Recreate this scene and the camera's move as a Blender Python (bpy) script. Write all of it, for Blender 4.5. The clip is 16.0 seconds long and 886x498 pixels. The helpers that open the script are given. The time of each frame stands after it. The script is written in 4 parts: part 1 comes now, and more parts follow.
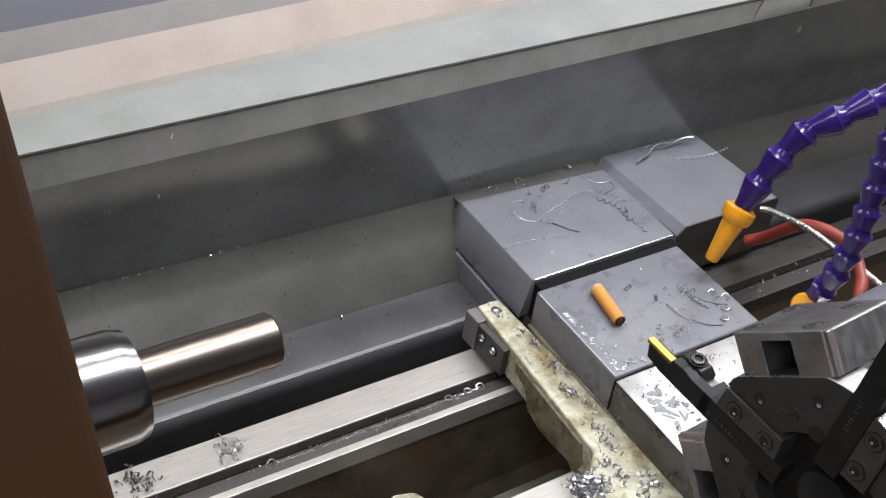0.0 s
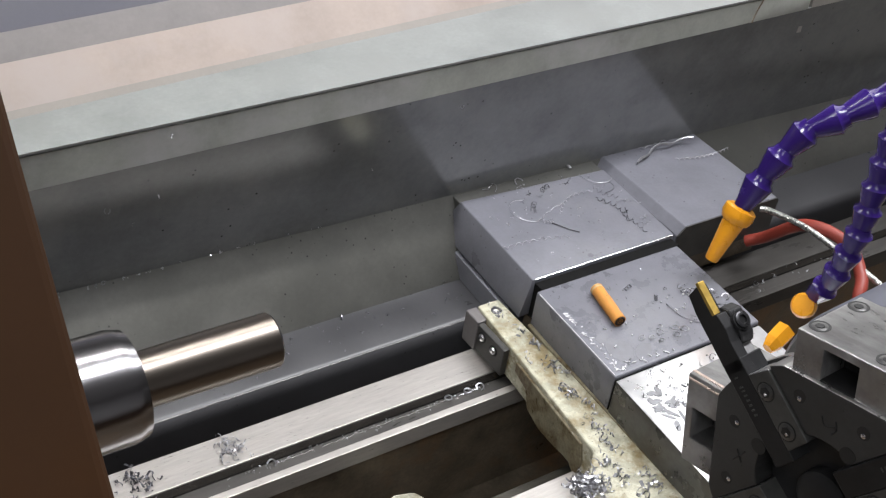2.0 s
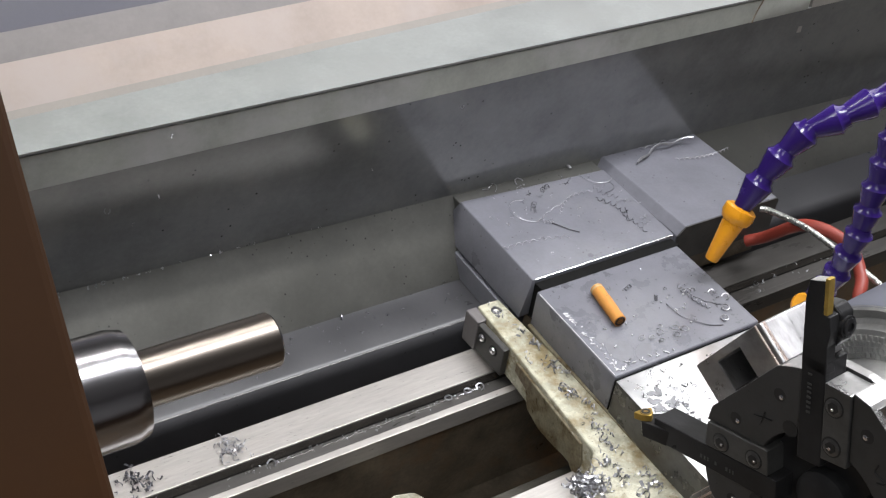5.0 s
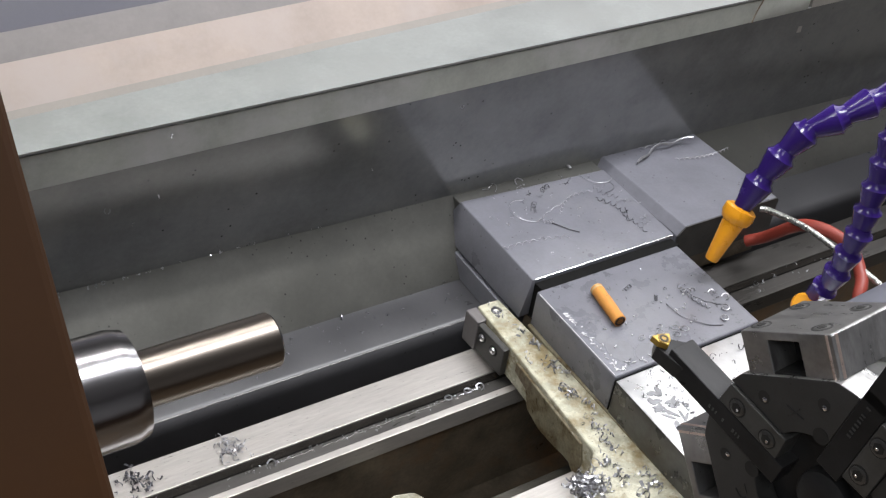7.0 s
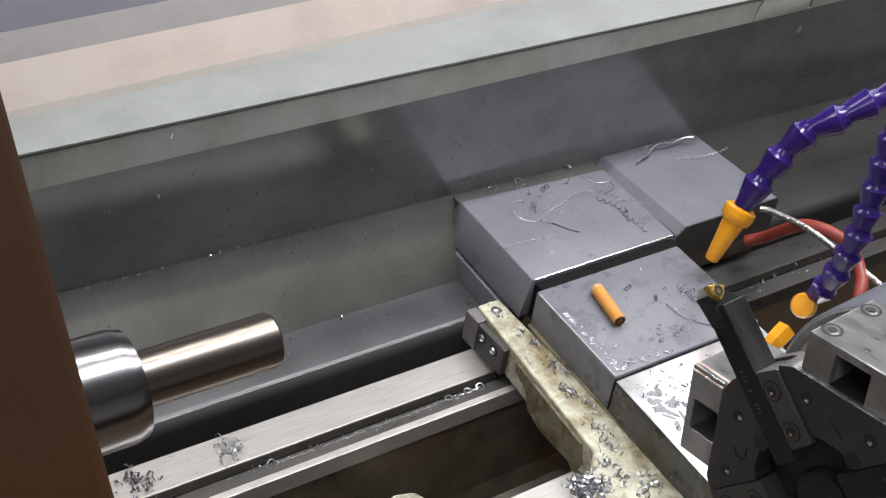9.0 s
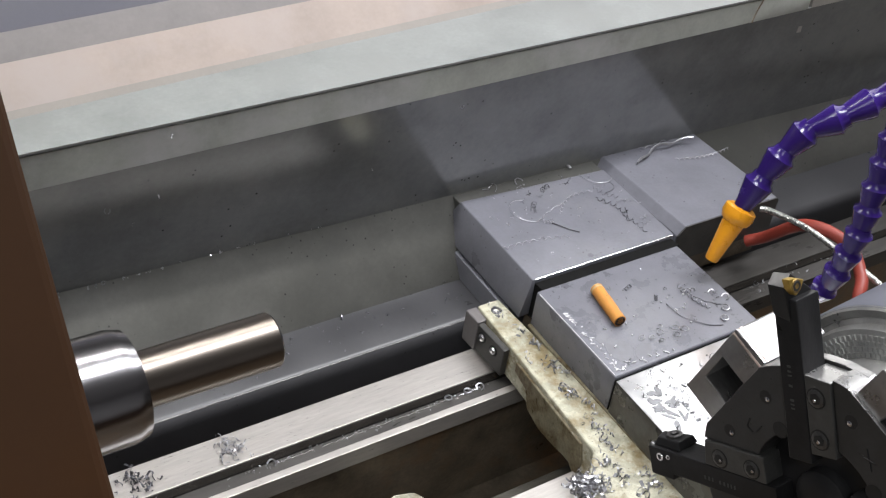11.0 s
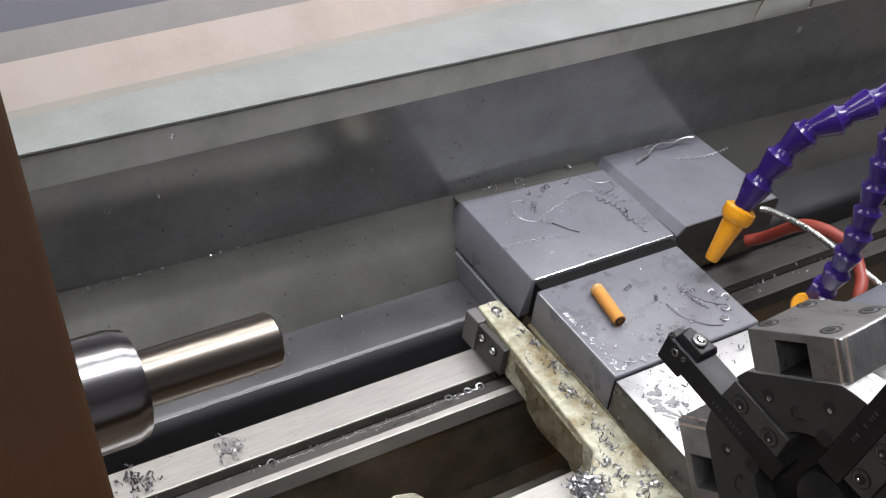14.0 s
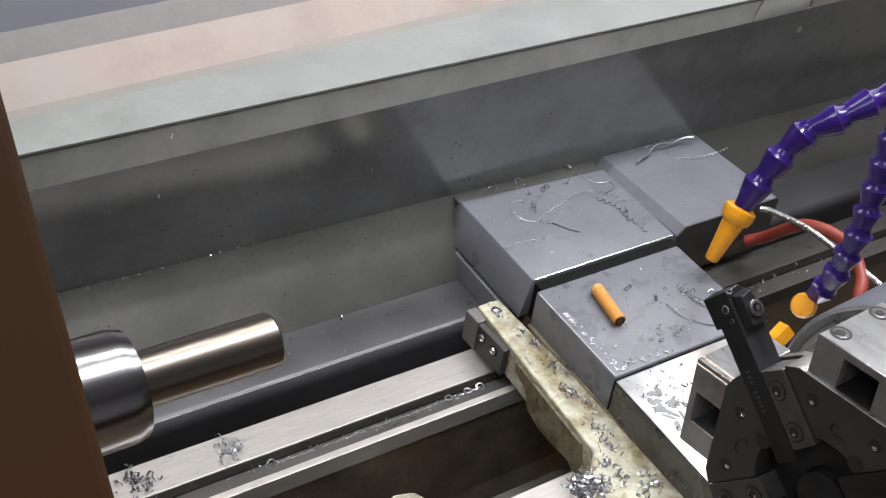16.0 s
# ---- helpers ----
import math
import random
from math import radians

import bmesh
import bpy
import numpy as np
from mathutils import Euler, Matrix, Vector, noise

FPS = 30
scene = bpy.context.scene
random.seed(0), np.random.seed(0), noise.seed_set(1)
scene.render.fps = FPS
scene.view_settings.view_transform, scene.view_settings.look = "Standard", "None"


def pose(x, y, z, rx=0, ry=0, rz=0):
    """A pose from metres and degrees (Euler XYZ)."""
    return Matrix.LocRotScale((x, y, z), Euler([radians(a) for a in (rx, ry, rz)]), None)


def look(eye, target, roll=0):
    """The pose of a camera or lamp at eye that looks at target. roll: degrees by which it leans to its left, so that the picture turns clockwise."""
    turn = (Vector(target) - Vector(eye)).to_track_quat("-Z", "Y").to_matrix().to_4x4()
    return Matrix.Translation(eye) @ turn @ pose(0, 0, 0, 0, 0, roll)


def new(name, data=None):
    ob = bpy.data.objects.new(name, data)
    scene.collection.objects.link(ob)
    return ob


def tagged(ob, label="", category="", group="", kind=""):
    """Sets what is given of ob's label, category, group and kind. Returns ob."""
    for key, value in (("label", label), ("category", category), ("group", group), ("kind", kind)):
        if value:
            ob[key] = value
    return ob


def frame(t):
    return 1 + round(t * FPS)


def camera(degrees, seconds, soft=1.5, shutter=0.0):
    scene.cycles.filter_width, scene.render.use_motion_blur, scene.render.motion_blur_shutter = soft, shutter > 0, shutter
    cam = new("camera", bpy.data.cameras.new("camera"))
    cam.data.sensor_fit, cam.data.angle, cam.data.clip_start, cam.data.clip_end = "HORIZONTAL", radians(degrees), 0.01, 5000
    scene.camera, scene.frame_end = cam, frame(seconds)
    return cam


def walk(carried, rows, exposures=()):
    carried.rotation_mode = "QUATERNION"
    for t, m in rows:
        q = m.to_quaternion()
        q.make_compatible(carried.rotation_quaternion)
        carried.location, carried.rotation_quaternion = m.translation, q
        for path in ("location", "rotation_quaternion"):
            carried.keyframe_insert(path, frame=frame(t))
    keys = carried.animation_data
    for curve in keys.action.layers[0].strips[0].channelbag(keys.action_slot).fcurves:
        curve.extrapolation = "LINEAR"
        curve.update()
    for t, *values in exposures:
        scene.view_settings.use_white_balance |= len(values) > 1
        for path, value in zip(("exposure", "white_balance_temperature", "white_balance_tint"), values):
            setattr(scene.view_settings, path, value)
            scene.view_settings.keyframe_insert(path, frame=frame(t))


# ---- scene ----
cam = camera(39.17, 16.0, soft=1.25)
CAM = Matrix(((0.82883, 0.24400, -0.50350, -0.3575), (-0.54506, 0.55527, -0.62816, -0.1722),
              (0.12630, 0.79507, 0.59322, 0.3571), (0, 0, 0, 1)))
EXPOSURE = 0.03
walk(cam, [(0.0, CAM), (16.0, CAM)], exposures=[(0.0, EXPOSURE), (16.0, EXPOSURE)])

# turret: its seat, and its turn in degrees every half second
TURRET_SEAT = pose(0, 0.0018, 0.0037, 0, -0.76, 3.44)
TURRET_TURN = (6.3, 12.2, 18.8, 25.9, 33.1, 40.3, 46.9, 53.3, 59.5, 66.0, 72.9, 79.9, 86.9, 94.0, 99.7, 106.4, 113.4,
               120.6, 127.5, 134.0, 140.5, 146.8, 153.0, 159.7, 166.7, 173.5, 180.3, 186.9, 192.8, 199.5, 206.7, 213.7, 220.6)


# ---- light ----
def area(name, eye, target, sx, sy, watts, colour):
    lamp = bpy.data.lights.new(name, "AREA")
    lamp.shape, lamp.size, lamp.size_y, lamp.energy, lamp.color = "RECTANGLE", sx, sy, watts, colour
    ob = new(name, lamp)
    ob.matrix_world = look(eye, target)
    return ob


world = bpy.data.worlds.new("world")
scene.world = world
world.use_nodes = True
world.node_tree.nodes["Background"].inputs[0].default_value = (0.55, 0.58, 0.62, 1)
world.node_tree.nodes["Background"].inputs[1].default_value = 0.16

# Added fill from above the rear, for the chute and panel; no such lamp known.
area("rear_fill_light", (-0.18, 0.346, 0.36), (-0.18, 0.335, -0.1), 0.44, 0.016, 1.5, (1.0, 0.98, 0.96))
# Added fill from the right, aimed at turret and covers.
area("right_fill_light", (0.43, 0.352, 0.165), (0.05, 0.10, -0.06), 0.36, 0.17, 0.45, (1.0, 0.99, 0.97))
# Added overhead key light, unseen.
area("added_overhead_light", (0.60, 0.16, 1.42), (0.60, 0.16, 0), 1.3, 0.32, 38, (0.962, 0.962, 1.0))
# Added behind to whiten the block tops and the steel cover.
area("added_overhead_light", (1.40, 0.95, 1.42), (1.40, 0.95, 0), 1.2, 0.36, 10, (0.97, 0.98, 1.0))
# Added front-left fill for faces turned to the camera.
area("added_overhead_light", (-1.15, -0.8, 1.42), (-1.15, -0.8, 0), 1.2, 0.3, 14, (0.97, 0.985, 1.0))


# ---- materials ----
def mat(name, colour, rough=0.5, metal=0.0, vary=0.15, scale=40, bump=0.05, second=None, spots=0.0, fine=400,
        coat=0.0, stretch=None, amount=0.5, glow=0.0, spec=0.5):
    m = bpy.data.materials.new(name)
    m.use_nodes = True
    nt = m.node_tree
    b = nt.nodes["Principled BSDF"]
    b.inputs["Metallic"].default_value = metal
    b.inputs["Coat Weight"].default_value = coat
    b.inputs["Coat Roughness"].default_value = 0.12
    b.inputs["Specular IOR Level"].default_value = spec
    tc = nt.nodes.new("ShaderNodeTexCoord")
    src = tc.outputs["Object"]
    if stretch:
        mp = nt.nodes.new("ShaderNodeMapping")
        mp.inputs["Scale"].default_value = stretch
        nt.links.new(src, mp.inputs["Vector"])
        src = mp.outputs["Vector"]

    def tex(s, detail=5):
        n = nt.nodes.new("ShaderNodeTexNoise")
        n.inputs["Scale"].default_value, n.inputs["Detail"].default_value = s, detail
        n.inputs["Roughness"].default_value = 0.65
        nt.links.new(src, n.inputs["Vector"])
        return n.outputs["Fac"]

    def ramp(fac, a, c, lo=0.3, hi=0.7):
        r = nt.nodes.new("ShaderNodeValToRGB")
        r.color_ramp.elements[0].position, r.color_ramp.elements[1].position = lo, hi
        r.color_ramp.elements[0].color, r.color_ramp.elements[1].color = (*a, 1), (*c, 1)
        nt.links.new(fac, r.inputs["Fac"])
        return r.outputs["Color"]

    def mix(kind, fac, a, c):
        n = nt.nodes.new("ShaderNodeMix")
        n.data_type, n.blend_type = "RGBA", kind
        for sock, v in ((n.inputs[0], fac), (n.inputs[6], a), (n.inputs[7], c)):
            if isinstance(v, (int, float)):
                sock.default_value = v
            else:
                nt.links.new(v, sock)
        return n.outputs[2]

    big, small = tex(scale), tex(fine, 3)
    lo = tuple(c * (1 - vary) for c in colour)
    hi = tuple(min(1, c * (1 + vary)) for c in colour)
    col = ramp(big, lo, hi)
    col = mix("MULTIPLY", 0.5, col, ramp(small, (1 - vary,) * 3, (1, 1, 1)))
    if second:
        mask = ramp(tex(scale * 0.45, 8), (0, 0, 0), (1, 1, 1), 1 - amount - 0.06, 1 - amount + 0.10)
        patch = nt.nodes.new("ShaderNodeRGB")
        patch.outputs[0].default_value = (*second, 1)
        col = mix("MIX", mask, col, patch.outputs[0])
    if spots:
        v = nt.nodes.new("ShaderNodeTexVoronoi")
        v.inputs["Scale"].default_value = fine * 0.6
        nt.links.new(src, v.inputs["Vector"])
        m2 = ramp(v.outputs["Distance"], (1, 1, 1), (0, 0, 0), 0.08, 0.16)
        keep = ramp(tex(scale * 2.2, 2), (0, 0, 0), (1, 1, 1), 0.62 - spots * 0.2, 0.66 - spots * 0.2)
        both = mix("MULTIPLY", 1.0, m2, keep)
        dark = nt.nodes.new("ShaderNodeRGB")
        dark.outputs[0].default_value = tuple(c * 0.18 for c in colour) + (1,)
        col = mix("MIX", both, col, dark.outputs[0])
    nt.links.new(col, b.inputs["Base Color"])
    r = ramp(big, (max(0.03, rough * 0.75),) * 3, (min(1, rough * 1.3),) * 3)
    nt.links.new(r, b.inputs["Roughness"])
    if bump:
        bn = nt.nodes.new("ShaderNodeBump")
        bn.inputs["Strength"].default_value, bn.inputs["Distance"].default_value = bump, 0.001
        nt.links.new(small, bn.inputs["Height"])
        nt.links.new(bn.outputs["Normal"], b.inputs["Normal"])
    if glow:
        b.inputs["Emission Color"].default_value = (1, 1, 1, 1)
        b.inputs["Emission Strength"].default_value = glow
    return m


GREY = mat("grey_paint", (0.165, 0.167, 0.192), 0.34, 0.0, 0.14, 40, 0.10, spots=0.45, fine=420, second=(0.183, 0.184, 0.204), amount=0.4)
PANEL = mat("panel_paint", (0.282, 0.291, 0.291), 0.16, 0.38, 0.20, 18, 0.006, second=(0.33, 0.338, 0.332), amount=0.44, fine=300, spots=0.25)
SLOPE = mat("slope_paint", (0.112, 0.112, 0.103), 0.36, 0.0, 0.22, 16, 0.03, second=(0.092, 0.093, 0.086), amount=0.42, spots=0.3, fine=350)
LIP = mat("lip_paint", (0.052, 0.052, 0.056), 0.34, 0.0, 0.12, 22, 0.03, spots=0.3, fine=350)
DARKWAY = mat("dark_way_steel", (0.10, 0.095, 0.09), 0.3, 0.4, 0.25, 30, 0.06, second=(0.05, 0.047, 0.043), amount=0.5, stretch=(0.2, 1, 1))
MOTTLED = mat("mottled_cast", (0.12, 0.115, 0.095), 0.5, 0.1, 0.35, 40, 0.25, second=(0.05, 0.045, 0.038), amount=0.5)
OIL = mat("black_oil", (0.018, 0.016, 0.014), 0.12, 0.0, 0.3, 60, 0.03)
STRIP = mat("strip_paint", (0.37, 0.385, 0.35), 0.45, 0.0, 0.2, 24, 0.03, second=(0.46, 0.46, 0.46), amount=0.45)
SHELF = mat("shelf_paint", (0.226, 0.237, 0.232), 0.5, 0.0, 0.18, 30, 0.03, second=(0.212, 0.219, 0.213), amount=0.45)
BEIGE = mat("beige_paint", (0.325, 0.270, 0.238), 0.5, 0.0, 0.14, 20, 0.02, second=(0.33, 0.285, 0.265), amount=0.45)
LOWTRIM = mat("low_trim_paint", (0.26, 0.24, 0.22), 0.55, 0.0, 0.1, 12, 0.02)
TAUPE = mat("taupe_paint", (0.172, 0.160, 0.158), 0.55, 0.0, 0.16, 24, 0.02)
SLATE = mat("slate_paint", (0.062, 0.063, 0.086), 0.55, 0.0, 0.12, 12, 0.02)
BROWN = mat("brown_door_paint", (0.038, 0.0165, 0.006), 0.75, 0.0, 0.12, 10, 0.02, spec=0.15)
STAINLESS = mat("oily_sheet_steel", (0.80, 0.80, 0.82), 0.33, 0.85, 0.10, 70, 0.06, second=(0.66, 0.66, 0.68), amount=0.33, spots=0.55)
# Darker copy of the sheet steel: the cover's side shade painted in, plus brown stains.
SIDESTEEL = mat("toned_side_steel", (0.115, 0.113, 0.112), 0.28, 0.6, 0.35, 40, 0.06, second=(0.07, 0.063, 0.053), amount=0.42)
LUG = mat("stained_cream_paint", (0.25, 0.225, 0.155), 0.32, 0.0, 0.3, 150, 0.4, second=(0.11, 0.078, 0.038), amount=0.5, spots=0.7, fine=450)
WETGREY = mat("wet_grey_paint", (0.170, 0.172, 0.197), 0.30, 0.0, 0.14, 55, 0.10, second=(0.225, 0.225, 0.24), amount=0.34, spots=0.6, fine=420)
ENDPAINT = mat("end_cover_paint", (0.29, 0.28, 0.26), 0.4, 0.1, 0.15, 14, 0.03)
CREAM = mat("cream_cast_paint", (0.50, 0.485, 0.375), 0.26, 0.0, 0.26, 110, 0.4, second=(0.25, 0.195, 0.10), amount=0.46, spots=0.8, fine=700)
GROUND = mat("ground_steel", (0.49, 0.465, 0.437), 0.36, 0.5, 0.12, 420, 0.14, second=(0.45, 0.43, 0.405), amount=0.42, stretch=(0.14, 1.5, 1), spots=0.4, fine=1300)
CAST = mat("oily_cast_iron", (0.19, 0.155, 0.115), 0.36, 0.1, 0.45, 40, 0.35, second=(0.23, 0.14, 0.075), amount=0.42)
TURNED = mat("turned_steel", (0.17, 0.15, 0.13), 0.28, 1.0, 0.03, 4, 0.0, stretch=(0.6, 0.3, 0.3), fine=60)
CHUCK = mat("chuck_steel", (0.25, 0.246, 0.255), 0.20, 1.0, 0.02, 4, 0.0, stretch=(0.6, 0.3, 0.3), fine=60)
DISC = mat("blackened_disc", (0.040, 0.040, 0.040), 0.46, 0.15, 0.25, 60, 0.10, second=(0.028, 0.028, 0.027), amount=0.45, spots=0.4, fine=600)
BLOCK = mat("milled_block_steel", (0.37, 0.368, 0.37), 0.33, 0.88, 0.2, 130, 0.06, stretch=(1.6, 0.5, 0.5), second=(0.25, 0.243, 0.243), amount=0.44)
tangent = BLOCK.node_tree.nodes.new("ShaderNodeTangent")
tangent.direction_type, tangent.axis = "RADIAL", "X"
milled = BLOCK.node_tree.nodes["Principled BSDF"]
milled.inputs["Anisotropic"].default_value = 0.85
milled.inputs["Anisotropic Rotation"].default_value = 0.12
BLOCK.node_tree.links.new(tangent.outputs[0], milled.inputs["Tangent"])
BEVEL = mat("bare_bevel_steel", (0.75, 0.62, 0.56), 0.3, 0.9, 0.15, 80, 0.05)
BLACK = mat("black_oxide", (0.020, 0.020, 0.021), 0.36, 0.0, 0.35, 90, 0.10, second=(0.028, 0.027, 0.028), amount=0.38, spec=0.19, stretch=(1, 0.35, 0.35))
RIM = mat("bare_rim_steel", (0.46, 0.455, 0.45), 0.3, 0.85, 0.2, 90, 0.05)
WEDGE = mat("wedge_steel", (0.075, 0.075, 0.073), 0.4, 0.4, 0.25, 80, 0.08)
SCREW = mat("black_screw", (0.05, 0.05, 0.053), 0.3, 0.8, 0.2, 200, 0.05)
HEAD = mat("worn_screw_head", (0.12, 0.119, 0.118), 0.35, 0.8, 0.25, 300, 0.05)
FILM = mat("wet_oil_film", (0.168, 0.170, 0.192), 0.12, 0.0, 0.15, 90, 0.02)
RESIDUE = mat("dried_coolant", (0.62, 0.62, 0.64), 0.3, 0.0, 0.2, 200, 0.1)
SMEAR = mat("grey_oil_smear", (0.22, 0.222, 0.235), 0.22, 0.3, 0.25, 150, 0.1)
# Near-black that paints the shade inside screw sockets, holes and clearances.
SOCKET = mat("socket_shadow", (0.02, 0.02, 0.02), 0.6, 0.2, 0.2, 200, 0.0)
# Flat black for strips that paint the shade in gaps between the covers.
GAPSHADE = mat("gap_shade_black", (0.008, 0.008, 0.008), 0.8, 0.0, 0.2, 200, 0.0, spec=0.1)
BRIGHT = mat("bright_screw", (0.7, 0.7, 0.72), 0.2, 1.0, 0.1, 200, 0.03)
GOLD = mat("gold_carbide", (0.50, 0.34, 0.08), 0.42, 0.75, 0.15, 200, 0.05)
BRASSY = mat("bronze_carbide", (0.28, 0.18, 0.05), 0.38, 0.6, 0.25, 200, 0.05)
BLUE = mat("blue_hose_plastic", (0.028, 0.010, 0.135), 0.22, 0.0, 0.15, 60, 0.02)
YELLOW = mat("yellow_plastic", (0.85, 0.36, 0.015), 0.30, 0.0, 0.08, 60, 0.02)
RED = mat("red_rubber", (0.28, 0.045, 0.03), 0.5, 0.0, 0.15, 80, 0.05)
BRAID = mat("braided_steel", (0.55, 0.56, 0.54), 0.3, 0.9, 0.5, 500, 0.5, fine=900)
HOUSING = mat("housing_paint", (0.13, 0.135, 0.165), 0.4, 0.0, 0.1, 40, 0.04)
RING = mat("ring_steel", (0.34, 0.34, 0.33), 0.35, 0.7, 0.2, 60, 0.04)
KNURL = mat("gear_plate_steel", (0.52, 0.52, 0.51), 0.35, 0.8, 0.2, 60, 0.05)
CHIP = mat("steel_chip", (0.50, 0.50, 0.53), 0.34, 0.85, 0.3, 300, 0.05)
CHIPDARK = mat("dark_steel_chip", (0.22, 0.22, 0.24), 0.36, 0.9, 0.3, 300, 0.05)
CORK = mat("tan_paper", (0.62, 0.27, 0.055), 0.7, 0.0, 0.12, 150, 0.1, spots=0.5, fine=700)
CHAR = mat("charred_end", (0.03, 0.015, 0.01), 0.9, 0.0, 0.3, 300, 0.3)
PAPER = mat("filter_end", (0.60, 0.43, 0.22), 0.8, 0.0, 0.15, 200, 0.1)
MARKER = mat("marker_ink", (0.012, 0.012, 0.013), 0.5, 0.0, 0.1, 200, 0.0)
PRINT = mat("etched_print", (0.065, 0.065, 0.065), 0.5, 0.3, 0.1, 200, 0.0)
RUBBER = mat("dark_wiper", (0.07, 0.068, 0.065), 0.4, 0.3, 0.3, 90, 0.05)
# Pale so that the added walls and ceiling bounce ambient fill.
WALLPAINT = mat("bounce_wall", (0.58, 0.57, 0.57), 0.8, 0.0, 0.08, 3, 0.02)
CONCRETE = mat("workshop_floor", (0.28, 0.27, 0.26), 0.7, 0.0, 0.2, 3, 0.05)
# Glow for the tube of the added rear fill lamp.
LAMPGLOW = mat("lamp_glass", (0.9, 0.9, 0.9), 0.3, 0.0, 0.0, 3, 0.0, glow=6.0)


# ---- mesh helpers ----
def part(name, bm, material, parent=None, label="", smooth=False):
    me = bpy.data.meshes.new(name)
    bmesh.ops.recalc_face_normals(bm, faces=bm.faces)
    bm.to_mesh(me)
    bm.free()
    for m in (material if isinstance(material, (list, tuple)) else [material]):
        me.materials.append(m)
    if smooth:
        for p in me.polygons:
            p.use_smooth = smooth != "edges" or p.area < 4e-4
        me.set_sharp_from_angle(angle=radians(38))
    ob = new(name, me)
    if parent:
        ob.parent = parent
    if label:
        tagged(ob, label)
    return ob


def thing(name, label, category, group="", kind="", at=None):
    ob = new(name)
    ob.empty_display_size = 0.01
    if at is not None:
        ob.matrix_world = at
    return tagged(ob, label, category, group, kind)


def solid(bm, quad_low, quad_high, bevel=0.0, seg=2):
    """A prism between two polygons with the same number of corners."""
    a = [bm.verts.new(p) for p in quad_low]
    c = [bm.verts.new(p) for p in quad_high]
    n = len(a)
    faces = [bm.faces.new(a), bm.faces.new(c)]
    for i in range(n):
        faces.append(bm.faces.new((a[i], a[(i + 1) % n], c[(i + 1) % n], c[i])))
    bmesh.ops.recalc_face_normals(bm, faces=faces)
    if bevel:
        edges = list({e for f in faces for e in f.edges})
        bmesh.ops.bevel(bm, geom=edges, offset=bevel, segments=seg, affect="EDGES", profile=0.5)
    return bm


def brick(bm, x0, x1, y0, y1, z0, z1, bevel=0.0, shear=0.0, seg=2):
    f = lambda z: [(x0 + shear * (y0 - y1), y0, z), (x1 + shear * (y0 - y1), y0, z), (x1, y1, z), (x0, y1, z)]
    return solid(bm, f(z0), f(z1), bevel, seg)


def prism_x(bm, poly, x0, x1, bevel=0.0, skew=0.0):
    """A polygon in (y, z) drawn out along x."""
    return solid(bm, [(x0, y, z) for y, z in poly], [(x1, y + skew, z) for y, z in poly], bevel)


def basis(axis):
    w = Vector(axis).normalized()
    u = w.orthogonal().normalized()
    return u, w.cross(u), w


def turned(bm, profile, origin, axis, n=24, closed=True):
    """Revolves (distance along axis, radius) round an axis."""
    u, v, w = basis(axis)
    o = Vector(origin)
    rings = []
    for d, r in profile:
        rings.append([bm.verts.new(o + w * d + (u * math.cos(a) + v * math.sin(a)) * r)
                      for a in (2 * math.pi * k / n for k in range(n))])
    for a, c in zip(rings, rings[1:]):
        for k in range(n):
            bm.faces.new((a[k], a[(k + 1) % n], c[(k + 1) % n], c[k]))
    if closed:
        bm.faces.new(rings[0])
        bm.faces.new(rings[-1])
    return bm


def tube(bm, points, radius, n=6, flat=1.0):
    """A tube along a polyline; flat squashes it into a ribbon."""
    pts = [Vector(p) for p in points]
    rings = []
    u = None
    for i, p in enumerate(pts):
        w = (pts[min(i + 1, len(pts) - 1)] - pts[max(i - 1, 0)]).normalized()
        if u is None:
            u = w.orthogonal().normalized()
        u = (u - w * u.dot(w)).normalized()
        v = w.cross(u)
        r = radius if not callable(radius) else radius(i / (len(pts) - 1))
        rings.append([bm.verts.new(p + (u * math.cos(a) + v * math.sin(a) * flat) * r)
                      for a in (2 * math.pi * k / n for k in range(n))])
    for a, c in zip(rings, rings[1:]):
        for k in range(n):
            bm.faces.new((a[k], a[(k + 1) % n], c[(k + 1) % n], c[k]))
    bm.faces.new(rings[0])
    bm.faces.new(rings[-1])
    return bm


def spline(points, steps=8):
    p = [Vector(q) for q in points]
    p = [2 * p[0] - p[1]] + p + [2 * p[-1] - p[-2]]
    out = []
    for i in range(1, len(p) - 2):
        for k in range(steps):
            t = k / steps
            a, b, c, d = p[i - 1], p[i], p[i + 1], p[i + 2]
            out.append(0.5 * (2 * b + (c - a) * t + (2 * a - 5 * b + 4 * c - d) * t * t + (3 * b - a - 3 * c + d) * t ** 3))
    out.append(p[-2])
    return out


def screw_into(parent, origin, axis, r, deep=0.003, material=None, socket=True, name="screw"):
    """A socket-head screw whose rim stands at origin and looks along axis."""
    w = Vector(axis).normalized()
    o = Vector(origin)
    bm = bmesh.new()
    turned(bm, [(-deep, r), (-0.0002, r), (0.0, r * 0.92), (0.0, r * 0.55), (-r * 0.5, r * 0.5)], o, w, 20, True)
    return part(name, bm, material or SCREW, parent, smooth=True)


# ---- setting ----
X0, X1 = -0.42, 0.85
# Unseen closed room, added for bounced light and reflections.
tagged(part("workshop_floor", brick(bmesh.new(), -2.5, 3, -2.5, 2.5, -1.05, -1.0), CONCRETE), "unseen grey floor added to close the room under the machine", "floor", kind="structure")
